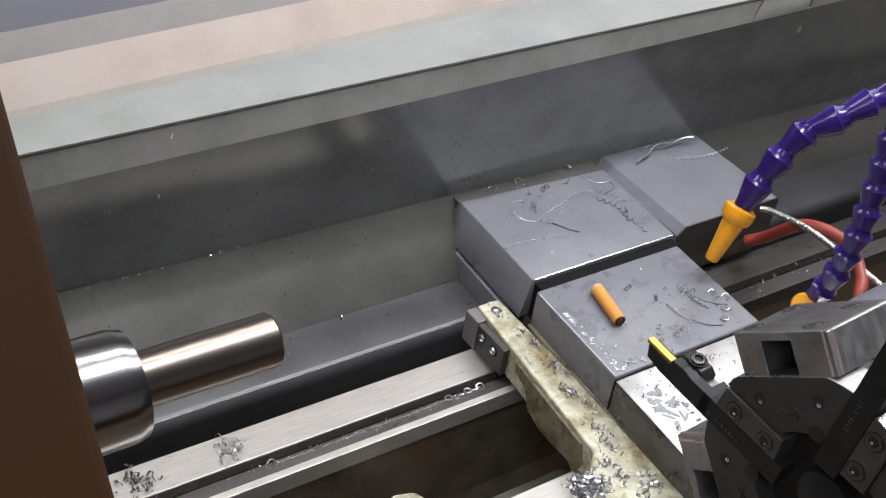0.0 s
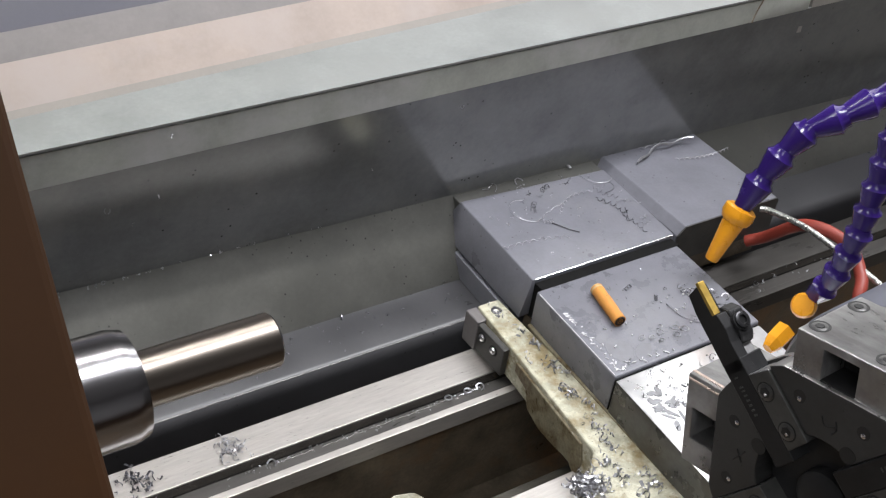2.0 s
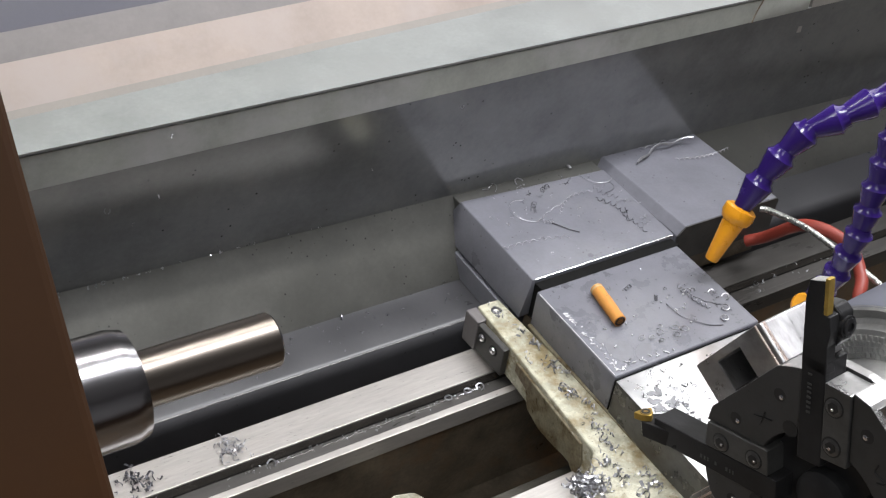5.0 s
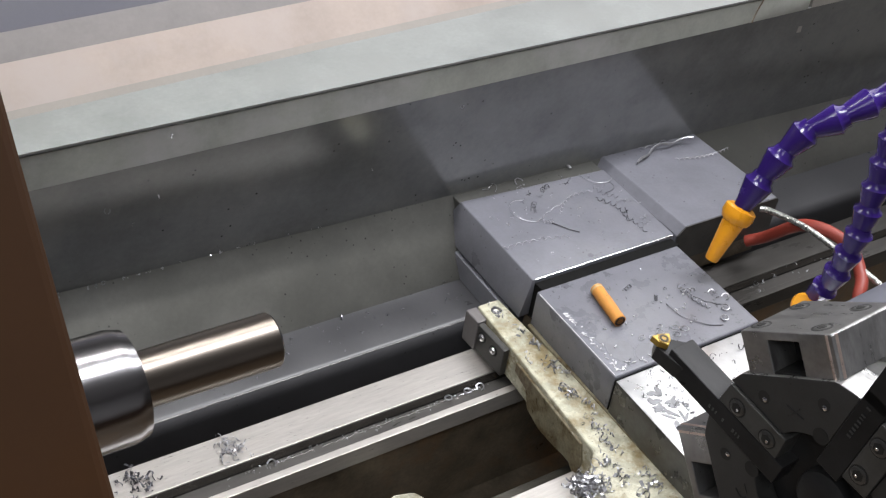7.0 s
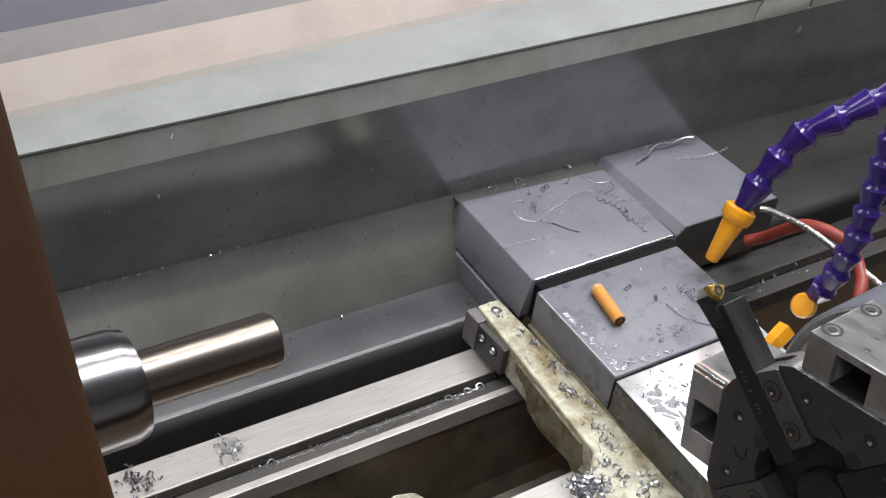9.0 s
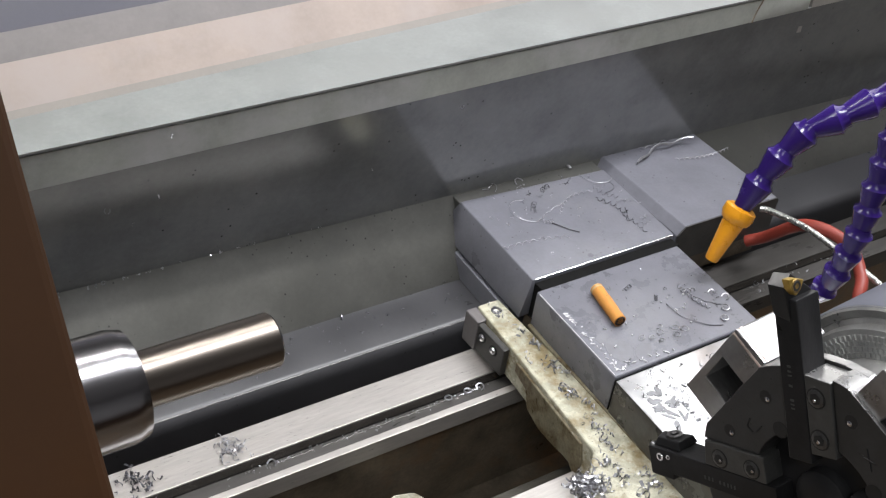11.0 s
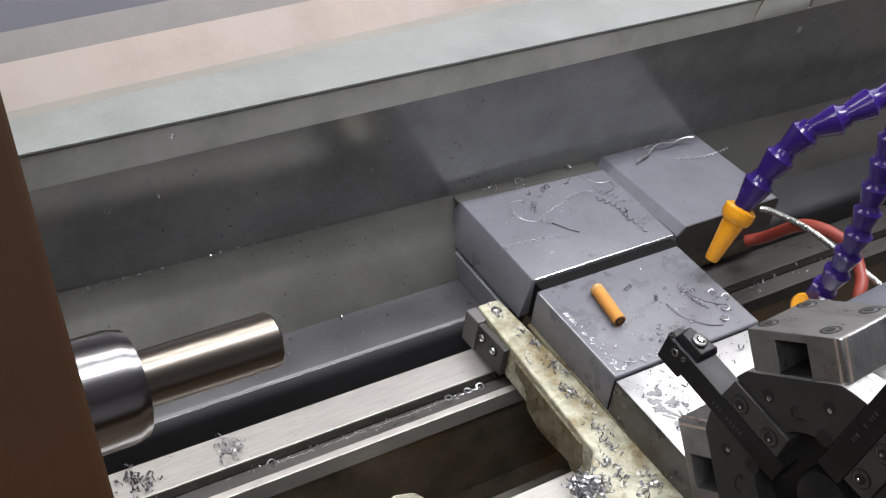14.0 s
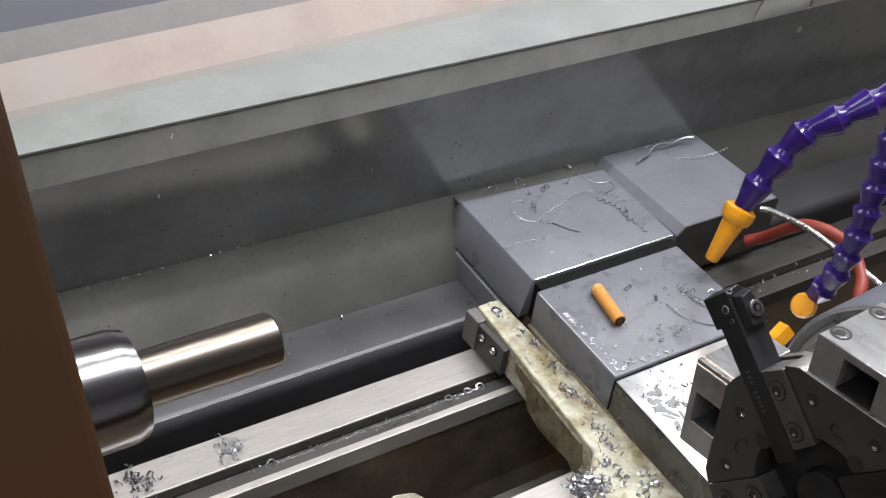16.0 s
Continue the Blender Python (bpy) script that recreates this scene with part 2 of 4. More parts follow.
for nm, bx in (("wall_back", (-2.5, 3, 2.5, 2.6, -1.0, 1.5)), ("wall_front", (-2.5, 3, -2.6, -2.5, -1.0, 1.5)),
               ("wall_end_a", (-2.6, -2.5, -2.5, 2.5, -1.0, 1.5)), ("wall_end_b", (3, 3.1, -2.5, 2.5, -1.0, 1.5))):
    tagged(part(nm, brick(bmesh.new(), *bx), WALLPAINT), "unseen pale wall added to bounce fill light", "wall", kind="structure")
tagged(part("ceiling", brick(bmesh.new(), -2.5, 3, -2.5, 2.5, 1.5, 1.55), WALLPAINT), "unseen pale ceiling added to bounce fill light", "ceiling", kind="structure")

# guard panel leaning over the bed, its flange, the shelf and the wall above
LEAN = math.tan(radians(9))
XE = 0.345


def foot_y(x):
    return 0.3605 - 0.025 * (x - 0.07)


def brow(x):
    z = -0.0125 + 0.037 * x
    return foot_y(x) - LEAN * (z + 0.1), z


def edge_z(x):
    return 0.0085 + 0.028 * x


def rear_y(x):
    return 0.3912 + 0.0224 * x


def sheet(name, section, x0, x1, m_, label, category="panel", bevel=0.0):
    """A folded sheet between two ends; section(x) gives its outline in (y, z)."""
    bm = bmesh.new()
    rings = []
    for i in range(25):
        x = x0 + (x1 - x0) * i / 24
        rings.append([bm.verts.new((x, y, z)) for y, z in section(x)])
    for a, c in zip(rings, rings[1:]):
        for k in range(len(a)):
            bm.faces.new((a[k], a[(k + 1) % len(a)], c[(k + 1) % len(a)], c[k]))
    bm.faces.new(rings[0])
    bm.faces.new(rings[-1])
    if bevel:
        long_edges = [e for e in bm.edges if abs(e.verts[0].co.x - e.verts[1].co.x) > 0.01]
        bmesh.ops.bevel(bm, geom=long_edges, offset=bevel, segments=2, affect="EDGES", profile=0.5)
    return tagged(part(name, bm, m_, smooth=True), label, category, kind="structure")


sheet("guard_panel", lambda x: [(foot_y(x), -0.104), brow(x), (brow(x)[0] + 0.003, brow(x)[1]), (foot_y(x) + 0.003, -0.104)], X0, X1, PANEL,
      "dark grey glossy painted guard panel leaning forward")
sheet("guard_flange", lambda x: [(brow(x)[0] - 0.0006, brow(x)[1]), (brow(x)[0] - 0.0002, edge_z(x) - 0.0024), (brow(x)[0] + 0.003, edge_z(x) - 0.0024), (brow(x)[0] + 0.003, brow(x)[1])], X0, XE, STRIP,
      "grey-green painted flange along the top of the guard panel", bevel=0.0003)
sheet("seam", lambda x: [(brow(x)[0] + 0.0008, edge_z(x) - 0.0024), (brow(x)[0] + 0.0008, edge_z(x) - 0.0014), (brow(x)[0] + 0.003, edge_z(x) - 0.0014), (brow(x)[0] + 0.003, edge_z(x) - 0.0024)], X0, XE, CAST,
      "dark seam under the ledge", "seam")
sheet("shelf", lambda x: [(brow(x)[0] - 0.0006, edge_z(x) - 0.0014), (brow(x)[0] - 0.0006, edge_z(x)), (0.47, edge_z(x)), (0.47, edge_z(x) - 0.0014)], X0, XE, SHELF,
      "pale green-white painted ledge behind the guard panel", "ledge", 0.0004)
C45 = math.cos(radians(45))
for nm, s0, s1, m_, lab in (("trim_low", 0.0, 0.0045, LOWTRIM, "grey-beige foot of the rear cover"),
                            ("trim_beige", 0.0045, 0.0295, BEIGE, "beige painted band of the rear cover"),
                            ("trim_taupe", 0.0295, 0.0455, TAUPE, "grey-brown painted band of the rear cover"),
                            ("trim_slate", 0.0455, 0.13, SLATE, "blue-grey painted rear cover")):
    sheet(nm, lambda x: [(rear_y(x) + s0 * C45, edge_z(x) + s0 * C45), (rear_y(x) + s1 * C45, edge_z(x) + s1 * C45),
                         (rear_y(x) + s1 * C45 + 0.004, edge_z(x) + s1 * C45 - 0.004), (rear_y(x) + s0 * C45 + 0.004, edge_z(x) + s0 * C45 - 0.004)], X0, XE, m_, lab, "wall")
tagged(part("wall_end", brick(bmesh.new(), XE, XE + 0.004, 0.3400, 0.47, -0.02, 0.055), ENDPAINT), "dark painted end cover", "wall", kind="structure")
sheet("wall_dark", lambda x: [(brow(x)[0], brow(x)[1]), (brow(x)[0] + 0.004, 0.062), (brow(x)[0] + 0.007, 0.062), (brow(x)[0] + 0.003, brow(x)[1])], XE + 0.004, X1, ENDPAINT,
      "dark painted end cover", "wall")
bm = tube(bmesh.new(), spline([(0.2890, 0.3375, -0.0012), (0.2905, 0.3370, 0.0078), (0.2930, 0.3365, 0.0172), (0.3000, 0.3460, 0.0180), (0.3060, 0.36, 0.0182)], 8), 0.0005, 6)
tagged(part("wire", bm, CAST, smooth=True), "thin dark wire lying over the pale ledge", "wire")

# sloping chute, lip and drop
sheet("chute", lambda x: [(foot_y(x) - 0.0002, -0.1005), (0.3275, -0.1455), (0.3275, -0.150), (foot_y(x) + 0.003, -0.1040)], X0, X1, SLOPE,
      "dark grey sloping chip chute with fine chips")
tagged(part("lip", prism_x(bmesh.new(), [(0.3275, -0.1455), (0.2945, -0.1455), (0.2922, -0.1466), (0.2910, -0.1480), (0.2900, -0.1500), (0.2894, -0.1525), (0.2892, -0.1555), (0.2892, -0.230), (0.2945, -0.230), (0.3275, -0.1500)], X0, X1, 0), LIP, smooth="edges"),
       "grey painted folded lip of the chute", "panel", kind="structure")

# Thin steel line that paints the highlight along the lip's rounded edge.
tagged(part("lip_highlight", tube(bmesh.new(), [(X0, 0.2922, -0.1466), (0.065, 0.2922, -0.1466)], 0.00028, 8), SIDESTEEL, smooth=True), "thin steel line painting the highlight on the lip's edge", "edge", kind="structure")

# bed: rear way with its slot, pit, front way
WAY = [(0.2715, -0.151), (0.2486, -0.151), (0.2486, -0.1575), (0.2434, -0.1575), (0.2434, -0.1532), (0.2352, -0.1532), (0.2346, -0.1520),
       (0.2300, -0.1520), (0.2296, -0.1640), (0.2420, -0.1660), (0.2715, -0.1660)]
tagged(part("rear_bed_way", prism_x(bmesh.new(), WAY, X0, 0.12, 0.0003), GROUND), "ground steel bed way with an oily slot", "bed way", kind="structure")
# Beyond x = 0.12 the way takes a darker steel.
tagged(part("rear_bed_way", prism_x(bmesh.new(), WAY, 0.12, X1, 0.0003), DARKWAY), "darker stretch of the bed way", "bed way", kind="structure")
# Oil fill set nearly flush; its black also paints the groove's shade.
tagged(part("way_slot", prism_x(bmesh.new(), [(0.2485, -0.1519), (0.2435, -0.1519), (0.2435, -0.1570), (0.2485, -0.1570)], X0, X1), OIL), "black oil and painted shade in the slot of the bed way", "slot", kind="structure")
tagged(part("way_strip", prism_x(bmesh.new(), [(0.2432, -0.1530), (0.2356, -0.1530), (0.2356, -0.1534), (0.2432, -0.1534)], X0, 0.12), DARKWAY), "dull oily strip along the bed way", "bed way", kind="structure")
tagged(part("rear_bed_wall", prism_x(bmesh.new(), [(0.2440, -0.166), (0.2715, -0.166), (0.2715, -0.26), (0.2440, -0.26)], X0, X1), CAST), "rust-brown oily cast wall under the bed way", "bed", kind="structure")
tagged(part("front_bed_way", prism_x(bmesh.new(), [(0.1605, -0.151), (0.1200, -0.151), (0.1200, -0.164), (0.1605, -0.164)], X0, X1, 0.0004), GROUND), "ground steel front bed way", "bed way", kind="structure")
tagged(part("front_bed_wall", prism_x(bmesh.new(), [(0.1590, -0.164), (0.1820, -0.176), (0.1840, -0.181), (0.1660, -0.26), (0.12, -0.26), (0.12, -0.164)], X0, X1, 0.001), MOTTLED), "mottled grey cast wall under the front way", "bed", kind="structure")
tagged(part("bed_floor", prism_x(bmesh.new(), [(0.2870, -0.25), (0.1605, -0.25), (0.1605, -0.262), (0.2870, -0.262)], X0, X1), CAST), "rust-brown oily cast bed floor in shade", "bed", kind="structure")
tagged(part("front_tray", prism_x(bmesh.new(), [(0.12, -0.18), (-0.30, -0.20), (-0.30, -0.26), (0.12, -0.26)], X0, X1), CAST), "dark oily front tray", "tray", kind="structure")
bm = bmesh.new()
rr = random.Random(31)
out = [(-0.060, 0.224), (-0.045, 0.2265), (-0.031, 0.2245), (-0.029, 0.214), (-0.034, 0.205), (-0.062, 0.204)]
solid(bm, [(x, y, -0.2495) for x, y in out], [(x + rr.uniform(-0.001, 0.001), y, -0.2 + rr.uniform(-0.003, 0.002)) for x, y in out], 0.002, 2)
tagged(part("cast_boss", bm, CREAM), "bright machined boss down in the bed", "boss")

tagged(part("machine_base", brick(bmesh.new(), -0.72, X1, -0.30, 0.46, -1.0, -0.2625, 0.004), SLATE), "blue-grey painted machine base cabinet", "machine base", kind="structure")
tagged(part("headstock", brick(bmesh.new(), -0.72, -0.425, 0.03, 0.34, -0.2620, 0.13, 0.006), SLATE), "blue-grey painted headstock behind the spindle", "headstock", kind="structure")

# Unseen brown panel, added to give the spindle something dark and warm to reflect.
tagged(part("reflection_panel", brick(bmesh.new(), -0.72, X1, -0.312, -0.3005, -1.0, -0.04, 0.002), BROWN), "unseen brown panel added for the spindle's reflections", "panel", kind="structure")

# brown door edge close to the camera
d = Vector((0, 0.065, 0.077)).normalized()
n_ = Vector((0, 0.77, -0.65)).normalized()
c0 = Vector((-0.289, 0.050, 0.1695))
bm = bmesh.new()
lowq, highq = [], []
# Lengthened out of view to block front light from the spindle.
for s, wx in ((-0.42, -0.40), (-0.42, 0.0), (0.30, 0.0), (0.30, -0.40)):
    p = c0 + d * s + Vector((wx, 0, 0))
    lowq.append(p)
    highq.append(p + n_ * 0.012)
solid(bm, lowq, highq, 0.003, 3)
tagged(part("sliding_door", bm, BROWN), "brown painted edge of the open sliding door", "door", kind="structure")


# ---- spindle ----
SY = 0.1818
spindle = thing("lathe_spindle", "polished steel spindle nose holding a turned bar", "spindle", at=pose(0, SY, 0))
part("collar", turned(bmesh.new(), [(-0.42, 0.032), (-0.264, 0.032), (-0.2635, 0.0275), (-0.2575, 0.0275)], (0, 0, 0), (1, 0, 0), 64), CHUCK, spindle, "steel spindle collar", True)
part("nut", turned(bmesh.new(), [(-0.258, 0.0240), (-0.2400, 0.0240), (-0.2275, 0.0240), (-0.2245, 0.0232), (-0.2218, 0.0224), (-0.2212, 0.0130)], (0, 0, 0), (1, 0, 0), 64), CHUCK, spindle, "polished steel collet nut", True)
bar = tagged(part("round_bar", turned(bmesh.new(), [(-0.2205, 0.0119), (-0.1900, 0.01215), (-0.1593, 0.0122)], (0, SY, 0), (1, 0, 0), 64), TURNED, smooth=True),
             "turned steel round bar held in the spindle", "workpiece")
part("end_chamfer", turned(bmesh.new(), [(-0.15928, 0.0122), (-0.1584, 0.0114), (-0.1583, 0.0113)], (0, SY, 0), (1, 0, 0), 64), CHUCK, bar, "bright chamfered end of the bar", True)

# ---- saddle and covers ----
saddle = thing("saddle", "cream painted cast saddle strewn with steel chips", "saddle")
bm = bmesh.new()
top = [(0.0400, 0.2810), (0.0560, 0.2810), (0.0570, 0.06), (-0.02, 0.06), (-0.005, 0.125), (0.0155, 0.139), (0.0275, 0.150), (0.0310, 0.185), (0.0345, 0.222)]
solid(bm, [(x, y, -0.1485) for x, y in top], [(x, y, -0.1255) for x, y in top], 0.0012, 2)
part("arm", bm, CREAM, saddle)
bm = bmesh.new()
lug = [(0.2310, -0.1360), (0.2175, -0.1390), (0.2120, -0.1500), (0.1980, -0.1535), (0.1820, -0.1520), (0.1720, -0.1500), (0.1660, -0.1495), (0.1615, -0.1530), (0.1570, -0.1500), (0.1560, -0.1400), (0.1600, -0.1290), (0.2310, -0.1290)]
arm_x = lambda y: 0.0268 + 0.0975 * (y - 0.15)
solid(bm, [(arm_x(y) - 0.0008, y, z) for y, z in lug], [(arm_x(y) + 0.009, y, z) for y, z in lug], 0.0008)
part("lug", bm, LUG, saddle, "cream painted hanging lug")
part("end_cap", brick(bmesh.new(), 0.0325, 0.0402, 0.2690, 0.2825, -0.1500, -0.1275, 0.0008), TAUPE, saddle, "grey-brown end cap")
wiper = part("wiper", brick(bmesh.new(), 0.0318, 0.0362, 0.2405, 0.2680, -0.1475, -0.1275, 0.0006), RUBBER, saddle, "dark steel wiper plate")
for y, z in ((0.2620, -0.1335), (0.2500, -0.1345)):
    part("washer", turned(bmesh.new(), [(-0.0006, 0.0036), (0.0004, 0.0035)], (0.0317, y, z), (-1, 0, 0), 20), SOCKET, wiper, "dark washer")
    part("screw", turned(bmesh.new(), [(0.0002, 0.0026), (0.0012, 0.0023), (0.0019, 0.0014), (0.0021, 0.0004)], (0.0317, y, z), (-1, 0, 0), 20), BRIGHT, wiper, "bright domed screw", True)
for y in (0.272,):
    screw_into(saddle, (0.048, y, -0.1250), (0, 0, 1), 0.0034, 0.003, CHIPDARK)
part("under_plate", brick(bmesh.new(), 0.0622, 0.19, 0.275, 0.345, -0.1495, -0.1306, 0.0006, shear=0.06), GREY, saddle, "grey sheet plate")
part("body", brick(bmesh.new(), 0.0700, 0.165, 0.02, 0.27, -0.150, -0.1335), CAST, saddle)

flange = lambda y: 0.0563 + 0.045 * (y - 0.17)
part("flange", solid(bmesh.new(), [(flange(y) + u, y, -0.1260) for y, u in ((0.075, -0.0030), (0.075, 0.001), (0.252, 0.001), (0.252, -0.0030))],
                     [(flange(y) + u, y, -0.1246) for y, u in ((0.075, -0.0027), (0.075, 0.001), (0.252, 0.001), (0.252, -0.0027))], 0.0003), LUG, saddle, "brown stained flange under the covers")
SH = 0.062


def cover(name, x0, x1, y0, y1, z0, z1, m_, label, bevel=0.0022, mats=None):
    bm = bmesh.new()
    brick(bm, x0, x1, y0, y1, z0, z1, bevel, SH, 3)
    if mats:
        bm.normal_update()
        # Faces not looking up take the second material, which carries the side shade.
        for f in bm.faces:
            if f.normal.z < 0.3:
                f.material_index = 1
    return tagged(part(name, bm, mats or m_, smooth="edges"), label, "way cover")


bm = solid(bmesh.new(), [(0.0588, 0.2630, -0.1282), (0.1810, 0.2630, -0.1282), (0.1873, 0.3640, -0.1282), (0.0645, 0.3640, -0.1282)],
           [(0.0643, 0.2630, -0.1), (0.1810, 0.2630, -0.1), (0.1863, 0.3432, -0.1), (0.0694, 0.3502, -0.1)], 0.0008, 2)
rear_cover = tagged(part("way_cover", bm, GREY, smooth="edges"), "grey painted sheet-metal cover with curled chips on top", "way cover")
# Strip behind the cover, slightly lower and in a darker paint.
part("rear_hem", solid(bmesh.new(), [(0.0690, 0.3490, -0.1200), (0.1865, 0.3420, -0.1200), (0.1880, 0.3640, -0.1200), (0.0700, 0.3640, -0.1200)],
                       [(0.0694, 0.3490, -0.1016), (0.1865, 0.3420, -0.1016), (0.1880, 0.3640, -0.1016), (0.0702, 0.3640, -0.1016)], 0.0004, 1), SLOPE, rear_cover, "dark rear hem under the guard")
wet_cover = cover("way_cover", 0.0597, 0.1747, 0.1722, 0.2530, -0.1255, -0.1000, WETGREY, "grey painted sheet-metal cover with a tan stub on top", 0.0013)
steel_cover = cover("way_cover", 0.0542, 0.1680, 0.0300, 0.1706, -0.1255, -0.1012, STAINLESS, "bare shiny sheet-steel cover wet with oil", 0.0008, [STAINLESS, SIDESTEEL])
# Black filler paints the shade of the seam between the two covers.
part("seam", brick(bmesh.new(), 0.0549, 0.1680, 0.17065, 0.17215, -0.1245, -0.1024), GAPSHADE, steel_cover, "black strip painting the shade in the open seam")
part("worn_edge", tube(bmesh.new(), [(0.0558, 0.1741, -0.10028), (0.0600, 0.2500, -0.10028)], 0.00035, 8), RESIDUE, wet_cover, "pale worn top edge", True)
# Added black strip: paints the gap's shade and hides the cover's front face.
part("gap_shade", brick(bmesh.new(), 0.0660, 0.1790, 0.2545, 0.2626, -0.1280, -0.1024, 0.0005), GAPSHADE, rear_cover, "black strip painting the shade in the gap")
part("worn_edge", tube(bmesh.new(), [(0.0668, 0.26305, -0.10045), (0.1795, 0.26305, -0.10045)], 0.00042, 8), BRIGHT, rear_cover, "bare worn front edge", True)
bm = bmesh.new()
prof = [(0.1905, -0.1005 - 0.028), (0.1905, -0.106), (0.1965, -0.1000), (0.2835, -0.1000), (0.2850, -0.1015), (0.2850, -0.1285)]
solid(bm, [(x - 0.002, 0.2665, z) for x, z in prof], [(x, 0.3685, z) for x, z in prof], 0.0004, 1)
end_cover = tagged(part("way_cover", bm, GREY), "grey painted sheet-metal cover with a chamfered edge", "way cover")
# Added black sheet: paints the shade on the cover's unlit front face.
part("front_shade", solid(bmesh.new(), [(x - 0.002, 0.2655, z) for x, z in prof], [(x - 0.002, 0.2664, z) for x, z in prof]), RUBBER, end_cover, "black sheet painting the shade on the cover's front")
tagged(part("cover_base", brick(bmesh.new(), 0.1915, 0.282, 0.273, 0.34, -0.1500, -0.1285), CAST), "dark oily base under the sheet cover", "base")


# ---- turret ----
turret = thing("tool_turret", "dark eight-station tool turret with clamped tools", "turret", at=TURRET_SEAT @ pose(0, 0, 0, TURRET_TURN[0]))
XF, XM, XB = -0.0125, 0.0, 0.0050
XBF, XBB = -0.0107, 0.0282


def polar(a, r):
    return (r * math.cos(a), r * math.sin(a))


def rot(p, k):
    c, s = ((1, 0), (0, 1), (-1, 0), (0, -1))[k]
    return (c * p[0] - s * p[1], s * p[0] + c * p[1])


RD, FLAT = 0.0578, 0.0530
LOW, HIGH = 0.0096, 0.0139
g = math.acos(FLAT / RD)
outer = []
for k in range(4):
    for j in range(5):
        a = -math.pi / 4 + g + (math.pi / 2 - 2 * g) * j / 4
        outer.append(polar(a + k * math.pi / 2, RD))


def bare_rim(bm):
    """The faces that look outwards from the axis are bare steel."""
    bm.normal_update()
    for f in bm.faces:
        c = f.calc_center_median()
        if abs(f.normal.x) < 0.8 and math.hypot(c.y, c.z) > FLAT - 0.001:
            f.material_index = 1
    return bm


disc = part("disc", bare_rim(prism_x(bmesh.new(), outer, XM, XB, 0.0006)), [DISC, RIM], turret, "blackened steel turret disc with a bare rim")
sectors = []
for k in range(4):
    poly = [(0.0262, HIGH), (RD * 0.967, HIGH)]
    for j in range(4):
        poly.append(polar(math.asin(HIGH / RD) + (math.pi / 4 - g - math.asin(HIGH / RD)) * (j + 0.3) / 3.3, RD))
    for j in range(4):
        poly.append(polar(math.pi / 4 + g + (math.pi / 4 - g - math.asin(LOW / RD)) * j / 3.3, RD))
    poly += [(LOW, RD * 0.984), (LOW, 0.0280)]
    for j in range(1, 6):
        a0, a1 = math.atan2(0.0280, LOW), math.atan2(HIGH, 0.0262)
        poly.append(polar(a0 + (a1 - a0) * j / 6, 0.0300))
    sectors.append(part("face_sector", bare_rim(prism_x(bmesh.new(), [rot(p, k) for p in poly], XF, XM + 0.0003, 0.0005)), [DISC, RIM], turret, "blackened face between two tool slots"))
part("hub", turned(bmesh.new(), [(XM - 0.0035, 0.0285), (XM + 0.001, 0.0290)], (0, 0, 0), (1, 0, 0), 40), BLACK, turret, "black recessed hub", True)
part("hub_boss", turned(bmesh.new(), [(XM - 0.0095, 0.0105), (XM - 0.0085, 0.0120), (XM - 0.003, 0.0125)], (0, 0, 0), (1, 0, 0), 32), BLACK, turret, "black hub boss", True)


def at_dir(a, r, t):
    """(y, z) at r along and t across the direction a degrees."""
    c, s = math.cos(radians(a)), math.sin(radians(a))
    return (r * c - t * s, r * s + t * c)


def oriented(bm, a, x0, x1, r0, r1, t0, t1, bevel=0.0005):
    poly = [at_dir(a, r0, t0), at_dir(a, r1, t0), at_dir(a, r1, t1), at_dir(a, r0, t1)]
    return prism_x(bm, poly, x0, x1, bevel)


